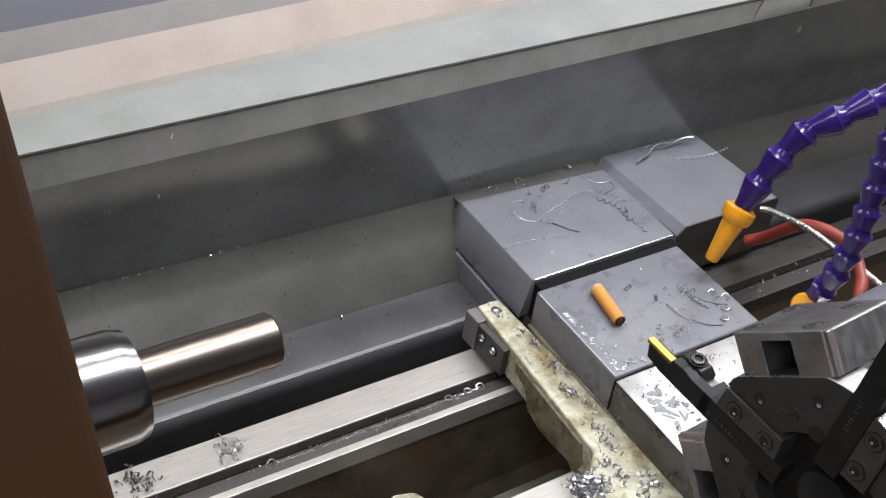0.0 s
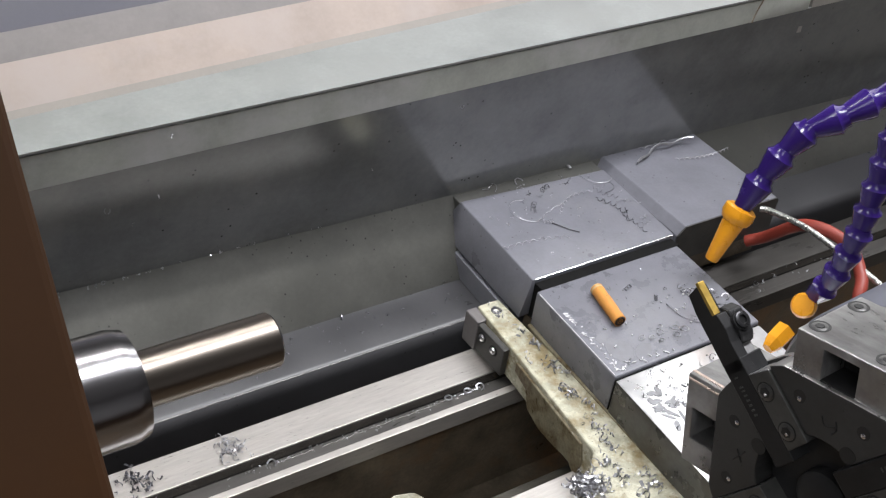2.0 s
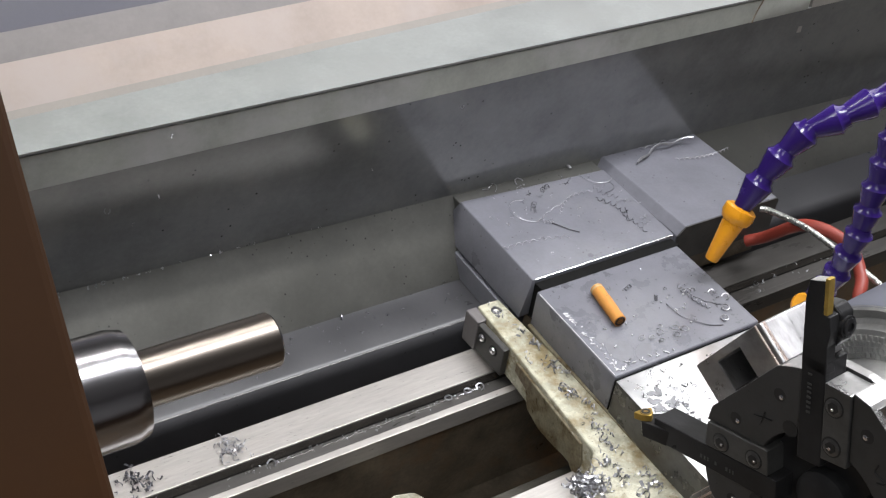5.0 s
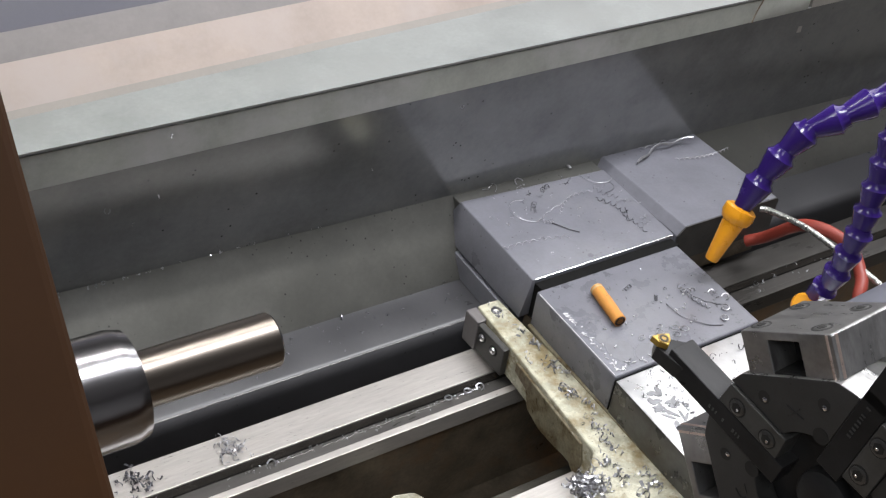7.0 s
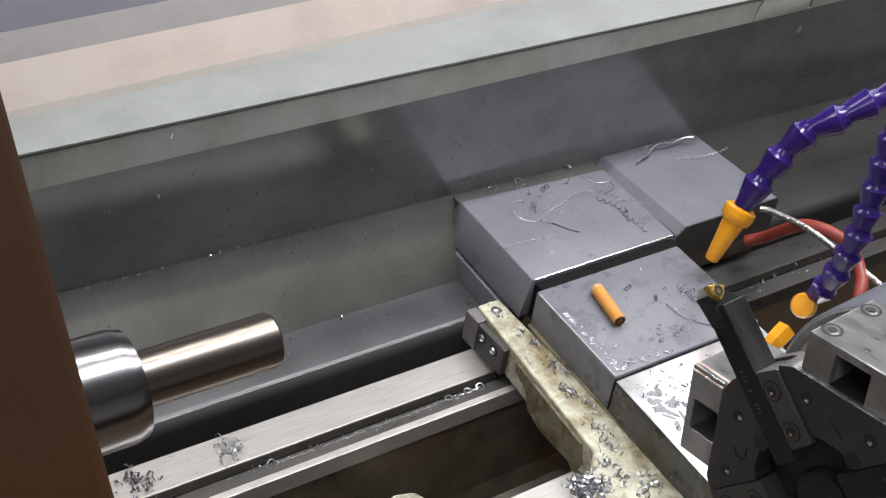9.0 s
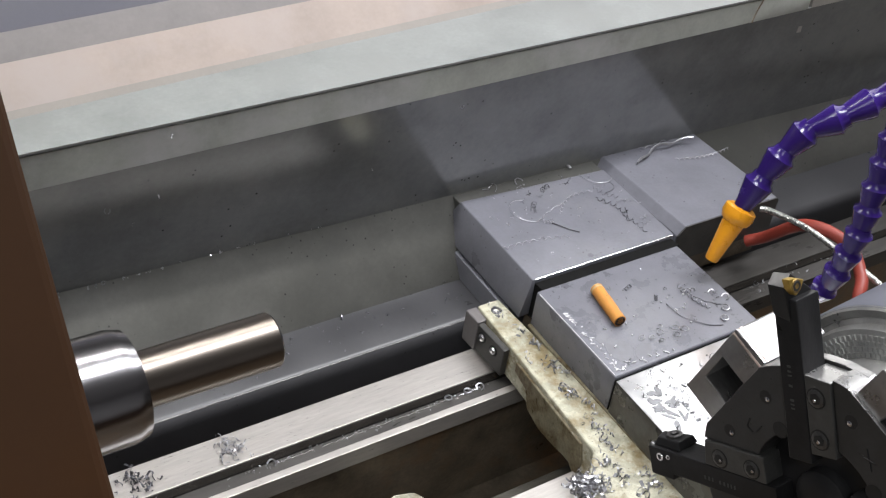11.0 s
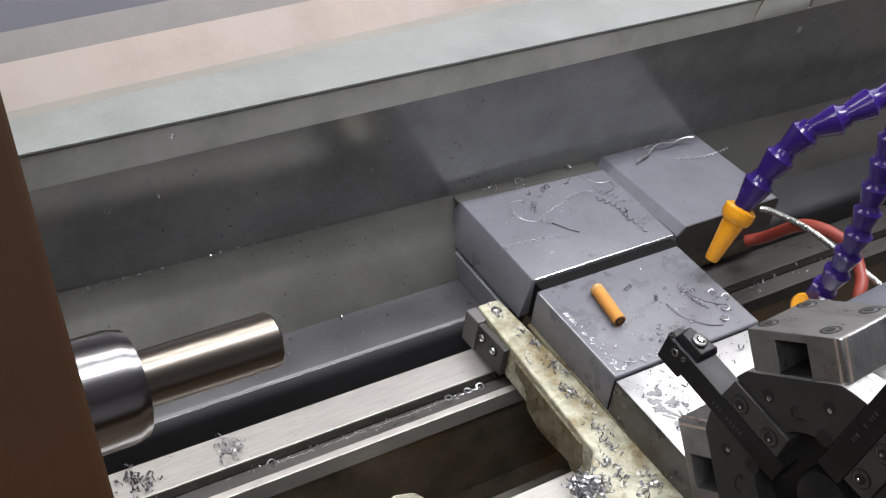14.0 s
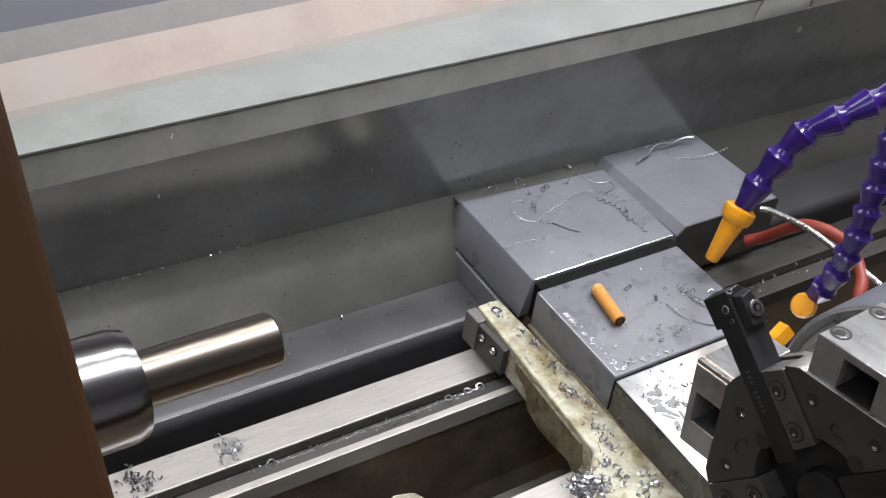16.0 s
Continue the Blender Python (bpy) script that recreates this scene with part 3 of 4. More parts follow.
def block(a, face):
    bm = bmesh.new()
    r0, r1, wl, h0, h1, hr = FLAT - 0.0004, 0.0709, -0.0206, -0.0076, 0.0081, 0.0672
    w = 0.0272 if a == 45 else 0.0246
    out = [(r0, wl), (r1 - 0.0006, wl), (r1, wl + 0.0006), (r1, w - 0.0006), (r1 - 0.0006, w), (r0, w), (r0, h1), (hr, h1), (hr, h0), (r0, h0)]
    prism_x(bm, [at_dir(a, r, t) for r, t in out], XBF, XBB, 0.0005)
    b = part("block", bm, BLOCK, turret, "milled steel boring-bar block with a square hole")
    # Added black panels close the square hole and paint its inner shade.
    part("hole_shade_back", oriented(bmesh.new(), a, 0.0040, 0.0055, r0 + 0.0012, hr, h0, h1, 0), BLACK, b)
    part("hole_shade_floor", oriented(bmesh.new(), a, XBF + 0.0004, 0.0055, r0, r0 + 0.0011, h0, h1, 0), BLACK, b)
    strip = [(XBF - 0.0004, w - 0.0030), (XBF - 0.0004, w - 0.0024), (XBF + 0.0020, w + 0.0003), (XBF + 0.0032, w + 0.0003), (XBF + 0.0032, w - 0.0030)]
    part("bevel", solid(bmesh.new(), [(x, *at_dir(a, r0 + 0.0003, t)) for x, t in strip], [(x, *at_dir(a, r1 - 0.0004, t)) for x, t in strip]), BEVEL, b, "bare bevelled edge")
    top = Vector((0, math.cos(radians(a)), math.sin(radians(a))))
    for x in (-0.0033, 0.0206):
        for t in (-0.0158, 0.0145):
            y, z = at_dir(a, r1 + 0.0002, t)
            s = screw_into(b, (x, y, z), top, 0.0034, 0.003, HEAD)
            # Black discs paint the shade of the counterbore and the socket.
            part("counterbore", turned(bmesh.new(), [(-0.0006, 0.0044), (0.0, 0.0043)], Vector((x, y, z)) - top * 0.0001, top, 24), SOCKET, s, "black disc painting the shade round the screw")
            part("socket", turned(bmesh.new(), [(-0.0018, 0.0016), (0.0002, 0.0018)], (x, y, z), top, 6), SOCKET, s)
    for r, t in ((0.0437, -0.0139), (0.0429, 0.0156)):
        y, z = at_dir(a, r, t)
        # No hole is cut: a black disc paints its shade.
        part("screw_hole", turned(bmesh.new(), [(-0.002, 0.0029), (0.0001, 0.0029)], (XF, y, z), (-1, 0, 0), 20), SOCKET, face, "black disc painting the shade in a threaded hole")
        part("set_screw", turned(bmesh.new(), [(-0.001, 0.0013), (0.0, 0.0011), (0.0002, 0.0007)], (XF - 0.0002, *at_dir(a, r - 0.0012, t)), (-1, 0, 0), 14), BRIGHT, face, "bright set screw down in its hole", True)


for k in range(4):
    block(45 + 90 * k, sectors[k])


for k, sec in enumerate(sectors):
    y, z = at_dir(90 * k + 90, 0.0285, -0.0135)
    # Flat black disc in place of a hole, its shade painted on.
    part("hole", turned(bmesh.new(), [(-0.002, 0.0036), (0.0002, 0.0036)], (XF, y, z), (-1, 0, 0), 20), SOCKET, sec, "black disc painting the shade in a drilled hole")


def wedge(a):
    bm = bmesh.new()
    out = [(0.0226, 0.0019), (0.0562, 0.0019), (0.0550, HIGH - 0.0002), (0.0232, HIGH - 0.0002)]
    prism_x(bm, [at_dir(a, r, t) for r, t in out], XF - 0.0012, XM, 0.0005)
    w = part("wedge", bare_rim(bm), [WEDGE, RIM], turret, "dark steel clamping wedge")
    for r in (0.0299, 0.0473):
        y, z = at_dir(a, r, 0.0067)
        s = screw_into(w, (XF - 0.0018, y, z), (-1, 0, 0), 0.0037, 0.003, HEAD)
        # Counterbore and socket are black discs, shade put in as colour.
        part("counterbore", turned(bmesh.new(), [(-0.0006, 0.0045), (0.0, 0.0044)], (XF - 0.0013, y, z), (-1, 0, 0), 24), SOCKET, s, "black disc painting the shade round the screw")
        part("socket", turned(bmesh.new(), [(-0.0009, 0.0023), (0.0002, 0.0025)], (XF - 0.0018, y, z), (-1, 0, 0), 6), SOCKET, s, "black disc painting the shade in a hexagon socket")
        # Off-centre bright disc that paints a glint inside the socket.
        part("glint", turned(bmesh.new(), [(-0.0003, 0.0009), (0.0001, 0.0006)], (XF - 0.0021, *at_dir(a, r - 0.0008, 0.0063)), (-1, 0, 0), 12), BRIGHT, s, "bright disc painting the glint in the socket")


for k in range(4):
    wedge(90 * k)


def shank(a, r1, label, x0=XF - 0.0012):
    return part("tool", oriented(bmesh.new(), a, x0, XM - 0.0004, 0.0180, r1, -0.0094, 0.0017, 0.0005), BLACK, turret, label)


def pt(a, x, r, t):
    """A point of a tool, from its reach and its height over the slot's middle."""
    y, z = at_dir(a, r - 0.0014, t + 0.0006)
    return (x, y, z)


def bright_end(bm, a):
    """The end of the tool takes the second, brighter material."""
    bm.normal_update()
    d = Vector((0, *at_dir(a, 1, 0)))
    for f in bm.faces:
        if f.normal.dot(d) > 0.55 and (f.calc_center_median() - d * 0.088).dot(d) > 0:
            f.material_index = 1
    return bm


# grooving tool with a long insert and a clamp screw
a = 0
t1 = part("tool", oriented(bmesh.new(), a, XF - 0.0008, XM - 0.0004, 0.0180, 0.0640, -0.0094, 0.0017, 0.0005), BLACK, turret, "black grooving tool with a gold insert")
bm = bmesh.new()
prism_x(bm, [at_dir(a, r - 0.0014, t + 0.0006) for r, t in ((0.0600, -0.0100), (0.0890, -0.0098), (0.0970, -0.0084), (0.0985, -0.0016), (0.0960, -0.0014), (0.0850, -0.0012), (0.0845, 0.0012), (0.0780, 0.0020), (0.0720, 0.0008), (0.0600, 0.0012))], XF - 0.0008, XF + 0.0048, 0.0004)
part("blade", bright_end(bm, a), [BLACK, RIM], t1)
part("insert", oriented(bmesh.new(), a, XF - 0.0009, XF + 0.0026, 0.0835, 0.0983, -0.0009, 0.0008, 0.0002), GOLD, t1, "gold carbide grooving insert")
bm = bmesh.new()
lobe = [(0.0695, 0.0002), (0.0700, -0.0105), (0.0860, -0.0105), (0.0870, -0.0010), (0.0840, 0.0026), (0.0730, 0.0026)]
prism_x(bm, [at_dir(a, r - 0.0014, t + 0.0006) for r, t in lobe], XF + 0.0046, XF + 0.0125, 0.0010)
clamp = part("clamp", bm, BLACK, t1, "black clamp lobe")
up = Vector((0, *at_dir(a, 0, 1)))
screw_into(clamp, pt(a, XF + 0.0082, 0.0785, 0.0044), up, 0.0036, 0.003, SCREW)
part("boss", turned(bmesh.new(), [(-0.002, 0.0046), (0.0, 0.0044)], pt(a, XF + 0.0082, 0.0785, 0.0034), up, 24), BLACK, clamp)
part("relief", oriented(bmesh.new(), a, XF + 0.0046, XF + 0.0122, 0.0605, 0.0700, -0.0060, -0.0012, 0.0006), BLOCK, t1, "bright ground relief")

# turning tool with a three-cornered gold insert
a = -90
t2 = shank(a, 0.0860, "black turning tool with a gold insert")
bm = bmesh.new()
solid(bm, [pt(a, x, r, -0.0105) for x, r in ((XF - 0.0012, 0.080), (XF - 0.0030, 0.093), (XF + 0.001, 0.0968), (XM - 0.0006, 0.088), (XM - 0.0006, 0.080))],
      [pt(a, x, r, -0.0022) for x, r in ((XF - 0.0012, 0.078), (XF - 0.0036, 0.093), (XF + 0.001, 0.0973), (XM - 0.0006, 0.088), (XM - 0.0006, 0.078))], 0.0004)
part("head", bright_end(bm, a), [BLACK, RIM], t2)
up = Vector((0, *at_dir(a, 0, 1)))
bm = bmesh.new()
tri = [(XF - 0.0044, 0.0968), (XF - 0.0036, 0.0927), (XF - 0.0008, 0.0893), (XF + 0.0022, 0.0912), (XF + 0.0042, 0.0944), (XF - 0.0006, 0.0963)]
solid(bm, [pt(a, x, r, -0.0022) for x, r in tri], [pt(a, x, r, 0.0012) for x, r in tri], 0.0004)
ins = part("insert", bm, GOLD, t2, "gold trigon carbide insert")
part("insert_rim", turned(bmesh.new(), [(0.0, 0.0028), (0.0003, 0.0026)], pt(a, XF - 0.0004, 0.0932, 0.0012), up, 18), BRASSY, ins)
screw_into(ins, pt(a, XF - 0.0004, 0.0932, 0.0017), up, 0.0021, 0.001, SOCKET)

# turning tool with a clamped square head
a = 180
t3 = shank(a, 0.0800, "black turning tool with a clamped square head")
bm = bmesh.new()
solid(bm, [pt(a, x, r, -0.0130) for x, r in ((XF - 0.0012, 0.078), (XF - 0.0016, 0.0915), (XF + 0.006, 0.0925), (XM, 0.088), (XM, 0.078))],
      [pt(a, x, r, 0.0010) for x, r in ((XF - 0.0012, 0.077), (XF - 0.0016, 0.0920), (XF + 0.006, 0.0930), (XM, 0.088), (XM, 0.077))], 0.0007)
part("head", bm, BLACK, t3)
screw_into(t3, pt(a, XF - 0.0002, 0.0915, 0.0016), (-0.3, *at_dir(a, 0.6, 0.7)), 0.0015, 0.002, HEAD)
up = Vector((0, *at_dir(a, 0, 1)))
bm = bmesh.new()
solid(bm, [pt(a, x, r, 0.0012) for x, r in ((XF + 0.0005, 0.0745), (XF + 0.0002, 0.0895), (XF + 0.0085, 0.0905), (XM + 0.0005, 0.0745))],
      [pt(a, x, r, 0.0052) for x, r in ((XF + 0.0018, 0.0755), (XF + 0.0016, 0.0880), (XF + 0.0075, 0.0895), (XM - 0.001, 0.0755))], 0.0006)
clamp = part("clamp", bm, BLACK, t3, "black top clamp")
s = screw_into(clamp, pt(a, XF + 0.0058, 0.0815, 0.0066), up, 0.0036, 0.003, HEAD)
part("socket", turned(bmesh.new(), [(-0.001, 0.0011), (0.0003, 0.0013)], pt(a, XF + 0.0058, 0.0815, 0.0066), up, 6), BRIGHT, s)
screw_into(t3, pt(a, XF - 0.0018, 0.0850, -0.0030), (-1, 0, 0), 0.0020, 0.002, BRIGHT)
screw_into(t3, pt(a, XF - 0.0016, 0.0800, -0.0020), (-1, 0, 0), 0.0012, 0.001, BRIGHT)

# plain turning tool
a = 90
t4 = shank(a, 0.0870, "black turning tool")
part("insert", oriented(bmesh.new(), a, XF - 0.0020, XF + 0.006, 0.0806, 0.0866, 0.0017, 0.0042, 0.0003), BRASSY, t4, "bronze carbide insert")

# marker strokes between the stations and faint print on the shanks
STROKES = {45: (((-4, 3), (-2, -2), (3, 0)), ((3, 4), (4, -1), (2, -5))), -45: (((-4, 4), (4, -4)), ((-3, -2), (3, 2))),
           135: (((-5, 1), (-2, 4), (3, 2), (5, -2)), ((3, -3), (5, -2))), 225: (((-4, -3), (-4, 2), (0, 4)), ((-2, -4), (3, -4)))}
for a, lines in STROKES.items():
    for line in lines:
        pts = [pt(a, XF - 0.0001, 0.0400 + v * 0.0007, u * 0.0009) for u, v in line]
        part("marker_stroke", tube(bmesh.new(), spline(pts, 4), 0.00035, 5), MARKER, sectors[(a // 90) % 4], "black marker stroke")
for a, tool in ((0, t1), (-90, t2), (180, t3), (90, t4)):
    rr = random.Random(a + 500)
    r = 0.0400
    while r < 0.0580:
        w_ = rr.uniform(0.0010, 0.0018)
        if rr.random() > 0.2:
            part("print_bar", oriented(bmesh.new(), a, XF - 0.00135, XF - 0.0010, r, r + w_ * 0.55, -0.0058, -0.0040, 0), PRINT, tool)
        r += w_ + 0.0006

# turret housing behind the disc
housing = thing("turret_housing", "blue-grey turret housing with a steel ring", "housing", at=TURRET_SEAT)
bm = turned(bmesh.new(), [(0.0425, 0.0620), (0.0420, 0.0640), (0.0435, 0.0650), (0.190, 0.0650), (0.195, 0.063)], (0, 0, 0), (1, 0, 0), 96)
part("drum", bm, HOUSING, housing, "blue-grey painted drum", True)
part("ring", turned(bmesh.new(), [(0.0440, 0.0580), (0.0415, 0.0598), (0.0410, 0.0630), (0.0426, 0.0645)], (0, 0, 0), (1, 0, 0), 96, False), RING, housing, "bare steel ring", True)
part("face_plate", turned(bmesh.new(), [(0.0425, 0.0600), (0.0412, 0.0570), (0.0370, 0.0560), (0.0350, 0.0440), (0.0060, 0.0420)], (0, 0, 0), (1, 0, 0), 96), KNURL, housing, "toothed steel face plate", True)
bm = bmesh.new()
for row, rr in enumerate((0.0455, 0.0479, 0.0503, 0.0527)):
    for k in range(120):
        a = 2 * math.pi * (k + 0.5 * (row % 2)) / 120
        c, sn = math.cos(a), math.sin(a)
        f = lambda x: [(x, (rr + u) * c - v * sn, (rr + u) * sn + v * c) for u, v in ((-0.0011, -0.0007), (0.0011, -0.0007), (0.0011, 0.0007), (-0.0011, 0.0007))]
        x0 = 0.0350 + (rr - 0.044) * 0.1667
        solid(bm, f(x0 + 0.0006), f(x0 - 0.0008))
tagged(part("teeth", bm, KNURL, housing, "fine steel teeth"), kind="stuff")
part("foot", brick(bmesh.new(), 0.06, 0.165, -0.07, 0.07, -0.102, -0.03, 0.003), HOUSING, housing)


# ---- hoses ----
def hose_segment(bm, p, w, k=1.0):
    turned(bm, [(-0.0088 * k, 0.0038 * k), (-0.0062 * k, 0.0042 * k), (-0.0030 * k, 0.0050 * k), (0.0030 * k, 0.0064 * k), (0.0042 * k, 0.0066 * k), (0.0048 * k, 0.0060 * k), (0.0060 * k, 0.0050 * k), (0.0082 * k, 0.0046 * k)], p, w, 20)


def hose(pts, label, n, k=1.0):
    th = thing("coolant_hose", label, "hose", "segmented coolant hoses")
    path = spline(pts, 12)
    ln = [0.0]
    for a, b in zip(path, path[1:]):
        ln.append(ln[-1] + (b - a).length)
    for j in range(n):
        s = ln[-1] * (j + 0.5) / n
        i = max(q for q in range(len(ln) - 1) if ln[q] <= s)
        p = path[i].lerp(path[i + 1], (s - ln[i]) / (ln[i + 1] - ln[i]))
        w = (path[min(i + 2, len(path) - 1)] - path[max(i - 1, 0)]).normalized()
        bm = bmesh.new()
        hose_segment(bm, p, w, k)
        part("segment", bm, BLUE, th, smooth=True)
    return th


H1 = [(0.181, 0.2174, -0.0462), (0.186, 0.2164, -0.0328), (0.195, 0.2136, -0.013), (0.205, 0.2089, 0.0044), (0.217, 0.2004, 0.0158), (0.233, 0.1939, 0.0267), (0.2545, 0.1884, 0.0355)]
h1 = hose(H1, "segmented blue coolant hose with a yellow nozzle", 6, 1.45)
noz0, noz1 = Vector((0.1815, 0.2188, -0.0490)), Vector((0.1660, 0.2176, -0.0841))
w = noz1 - noz0
L = w.length
part("nozzle", turned(bmesh.new(), [(0, 0.0078), (0.0015, 0.0099), (0.006, 0.0103), (0.0100, 0.0088), (0.0112, 0.0070), (L - 0.001, 0.0043), (L, 0.0039), (L - 0.002, 0.0022)], noz0, w, 32), YELLOW, h1, "yellow plastic nozzle", True)

H2 = [(0.150, 0.1330, -0.0450), (0.150, 0.1265, -0.0300), (0.150, 0.1235, -0.0130), (0.150, 0.1215, 0.0030), (0.151, 0.1220, 0.0190), (0.152, 0.1235, 0.0370), (0.153, 0.1250, 0.0560), (0.154, 0.126, 0.078)]
h2 = hose(H2, "segmented blue coolant hose hanging behind the turret", 9, 1.14)
part("cap", turned(bmesh.new(), [(0, 0.0058), (0.0015, 0.0070), (0.006, 0.0072), (0.009, 0.0060)], (0.1485, 0.1345, -0.0520), (-0.35, -0.15, 0.25), 28), YELLOW, h2, "yellow plastic nozzle ring", True)
part("nozzle_tip", turned(bmesh.new(), [(0, 0.0062), (0.010, 0.0060), (0.016, 0.0035)], (0.137, 0.1330, -0.0640), (-0.7, -0.1, -0.35), 6), YELLOW, h2, "yellow faceted nozzle tip")

bm = tube(bmesh.new(), spline([(0.258, 0.262, -0.128), (0.2625, 0.2520, -0.1190), (0.2640, 0.2250, -0.0910), (0.2700, 0.1960, -0.0880), (0.2600, 0.1720, -0.0950), (0.2500, 0.1620, -0.1030), (0.246, 0.150, -0.125)], 10), 0.0042, 14)
tagged(part("rubber_hose", bm, RED, smooth=True), "red rubber hose curving behind the turret", "hose")
bm = tube(bmesh.new(), spline([(0.252, 0.256, -0.095), (0.2560, 0.2510, -0.0940), (0.2600, 0.2215, -0.0900), (0.2620, 0.1918, -0.0915), (0.2630, 0.1600, -0.0935), (0.2630, 0.13, -0.0985)], 10), 0.0021, 12)
tagged(part("braided_cable", bm, BRAID, smooth=True), "braided steel cable sleeve", "cable")

# tan stub on the cover
st = thing("paper_stub", "tan paper cigarette stub with a charred end", "stub")
p0, p1 = Vector((0.0918, 0.2362, -0.0960)), Vector((0.0852, 0.2058, -0.0960))
w = p1 - p0
part("wrapper", turned(bmesh.new(), [(0.0, 0.0036), (0.0004, 0.0041), (w.length * 0.3, 0.0039), (w.length * 0.36, 0.0041), (w.length * 0.7, 0.0040), (w.length * 0.75, 0.0038), (w.length - 0.0004, 0.0040), (w.length, 0.0036)], p0, w, 28), CORK, st, smooth=True)
part("char", turned(bmesh.new(), [(0.0, 0.0034), (0.0004, 0.0030), (-0.0004, 0.0012)], p1, w, 20), CHAR, st, "charred dark end")
part("filter", turned(bmesh.new(), [(-0.0006, 0.0030), (-0.0003, 0.0037), (0.0002, 0.00405), (0.0026, 0.00415)], p0, w, 24), PAPER, st, "pale filter end", True)


# ---- chips ----
rng = random.Random(7)


def curl(x, y, z, heading, length, r, turns, wire=0.00026, bend=0.0, m_=None, lift=0.0):
    """A helical chip lying on a surface at height z."""
    pts = []
    n = max(14, int(turns * 9))
    for i in range(n + 1):
        s = i / n
        h = heading + bend * (s - 0.5)
        cx = x + math.cos(heading) * length * (s - 0.5) - math.sin(heading) * bend * length * (s - 0.5) ** 2
        cy = y + math.sin(heading) * length * (s - 0.5) + math.cos(heading) * bend * length * (s - 0.5) ** 2
        ang = turns * 2 * math.pi * s
        pts.append((cx - math.sin(h) * r * math.cos(ang), cy + math.cos(h) * r * math.cos(ang), z + wire + r + r * math.sin(ang) + lift * s))
    bm = tube(bmesh.new(), pts, wire, 5, 0.6)
    return tagged(part("curled_chip", bm, m_ or CHIP, smooth=True), "curled steel chip lying on the cover", "metal chip", "curled steel chips")


def arc(x, y, z, r, a0, a1, wire=0.00015, m_=None):
    pts = [(x + r * math.cos(a0 + (a1 - a0) * i / 16), y + r * math.sin(a0 + (a1 - a0) * i / 16), z + wire + 0.0015 * math.sin(math.pi * i / 16)) for i in range(17)]
    return tagged(part("curled_chip", tube(bmesh.new(), pts, wire, 5), m_ or CHIP, smooth=True), "thin curved steel chip lying on the cover", "metal chip", "curled steel chips")


ZT = -0.1
# (x, y, heading, length, radius, turns)
for c in ((0.1096, 0.3240, 0.9, 0.012, 0.0017, 4), (0.118, 0.3170, 0.35, 0.030, 0.0005, 3), (0.140, 0.3240, 0.32, 0.040, 0.0008, 9),
          (0.0900, 0.2945, -0.15, 0.050, 0.0008, 9), (0.1655, 0.3190, -1.2, 0.020, 0.0013, 5), (0.164, 0.3020, -1.4, 0.030, 0.0011, 7),
          (0.1640, 0.2840, -1.5, 0.024, 0.0010, 5), (0.1303, 0.3395, 0.4, 0.010, 0.0014, 4), (0.176, 0.3060, -0.4, 0.018, 0.0007, 4), (0.110, 0.3068, -0.3, 0.008, 0.0010, 4)):
    curl(c[0], c[1], ZT, *c[2:], wire=0.0002, bend=rng.uniform(-0.8, 0.8), m_=rng.choice((CHIP, CHIPDARK, CHIPDARK, SCREW)))
curl(0.1168, 0.2978, ZT, -0.95, 0.019, 0.0002, 1, 0.0004, 0.0, SCREW)
arc(0.1050, 0.3235, ZT, 0.0125, 1.2, 4.9)
arc(0.1760, 0.3400, ZT, 0.0115, 2.6, 5.6)
arc(0.172, 0.3260, ZT, 0.0070, 4.2, 6.8, m_=CHIPDARK)
arc(0.0960, 0.3560, ZT, 0.0055, -1.2, 0.8)
arc(0.1149, 0.3440, ZT, 0.0035, 0.4, 3.2)
curl(0.0985, 0.3575, ZT - 0.0016, 0.5, 0.012, 0.0004, 2, 0.0003, 0.8)
arc(0.1215, 0.3545, ZT - 0.0016, 0.0035, 0.3, 3.4, 0.0004)
arc(0.1655, 0.3560, ZT - 0.0016, 0.0016, 0, 6, 0.0005)
for x, y, h in ((0.150, 0.3385, 0.3), (0.118, 0.3385, 0.8), (0.1235, 0.3330, 0.2), (0.1705, 0.2790, -0.2), (0.1745, 0.2850, 0.4), (0.1600, 0.3130, 0.1), (0.1680, 0.2960, 0.9)):
    curl(x, y, ZT, h, 0.006, 0.0006, 2.4, 0.0002, 1.2, m_=rng.choice((CHIP, CHIPDARK, SCREW)))
curl(0.241, 0.3475, ZT, 0.12, 0.058, 0.0012, 2.3, 0.0009, -0.5, lift=0.003)
curl(0.243, 0.3535, ZT, 0.1, 0.030, 0.0006, 4, 0.0004, 0.2)
curl(0.269, 0.3265, ZT, -0.07, 0.050, 0.0008, 12, 0.0003, 0.3)
curl(0.1445, 0.2070, ZT, -1.45, 0.026, 0.0011, 8, 0.00035, 0.3)
curl(0.1470, 0.2130, ZT, -0.3, 0.012, 0.0010, 4, 0.00035, 0.3)
curl(0.1500, 0.2020, ZT, -1.0, 0.022, 0.0003, 3, 0.0003, 0.5, m_=CHIPDARK)
curl(0.1300, 0.1905, ZT, -1.0, 0.036, 0.0003, 2, 0.0004, 0.7, m_=CHIPDARK)
curl(0.1134, 0.2312, ZT, 0.3, 0.008, 0.0010, 3, m_=CHIPDARK)
curl(0.1233, 0.2159, ZT, 0.9, 0.006, 0.0010, 3, m_=CHIPDARK)
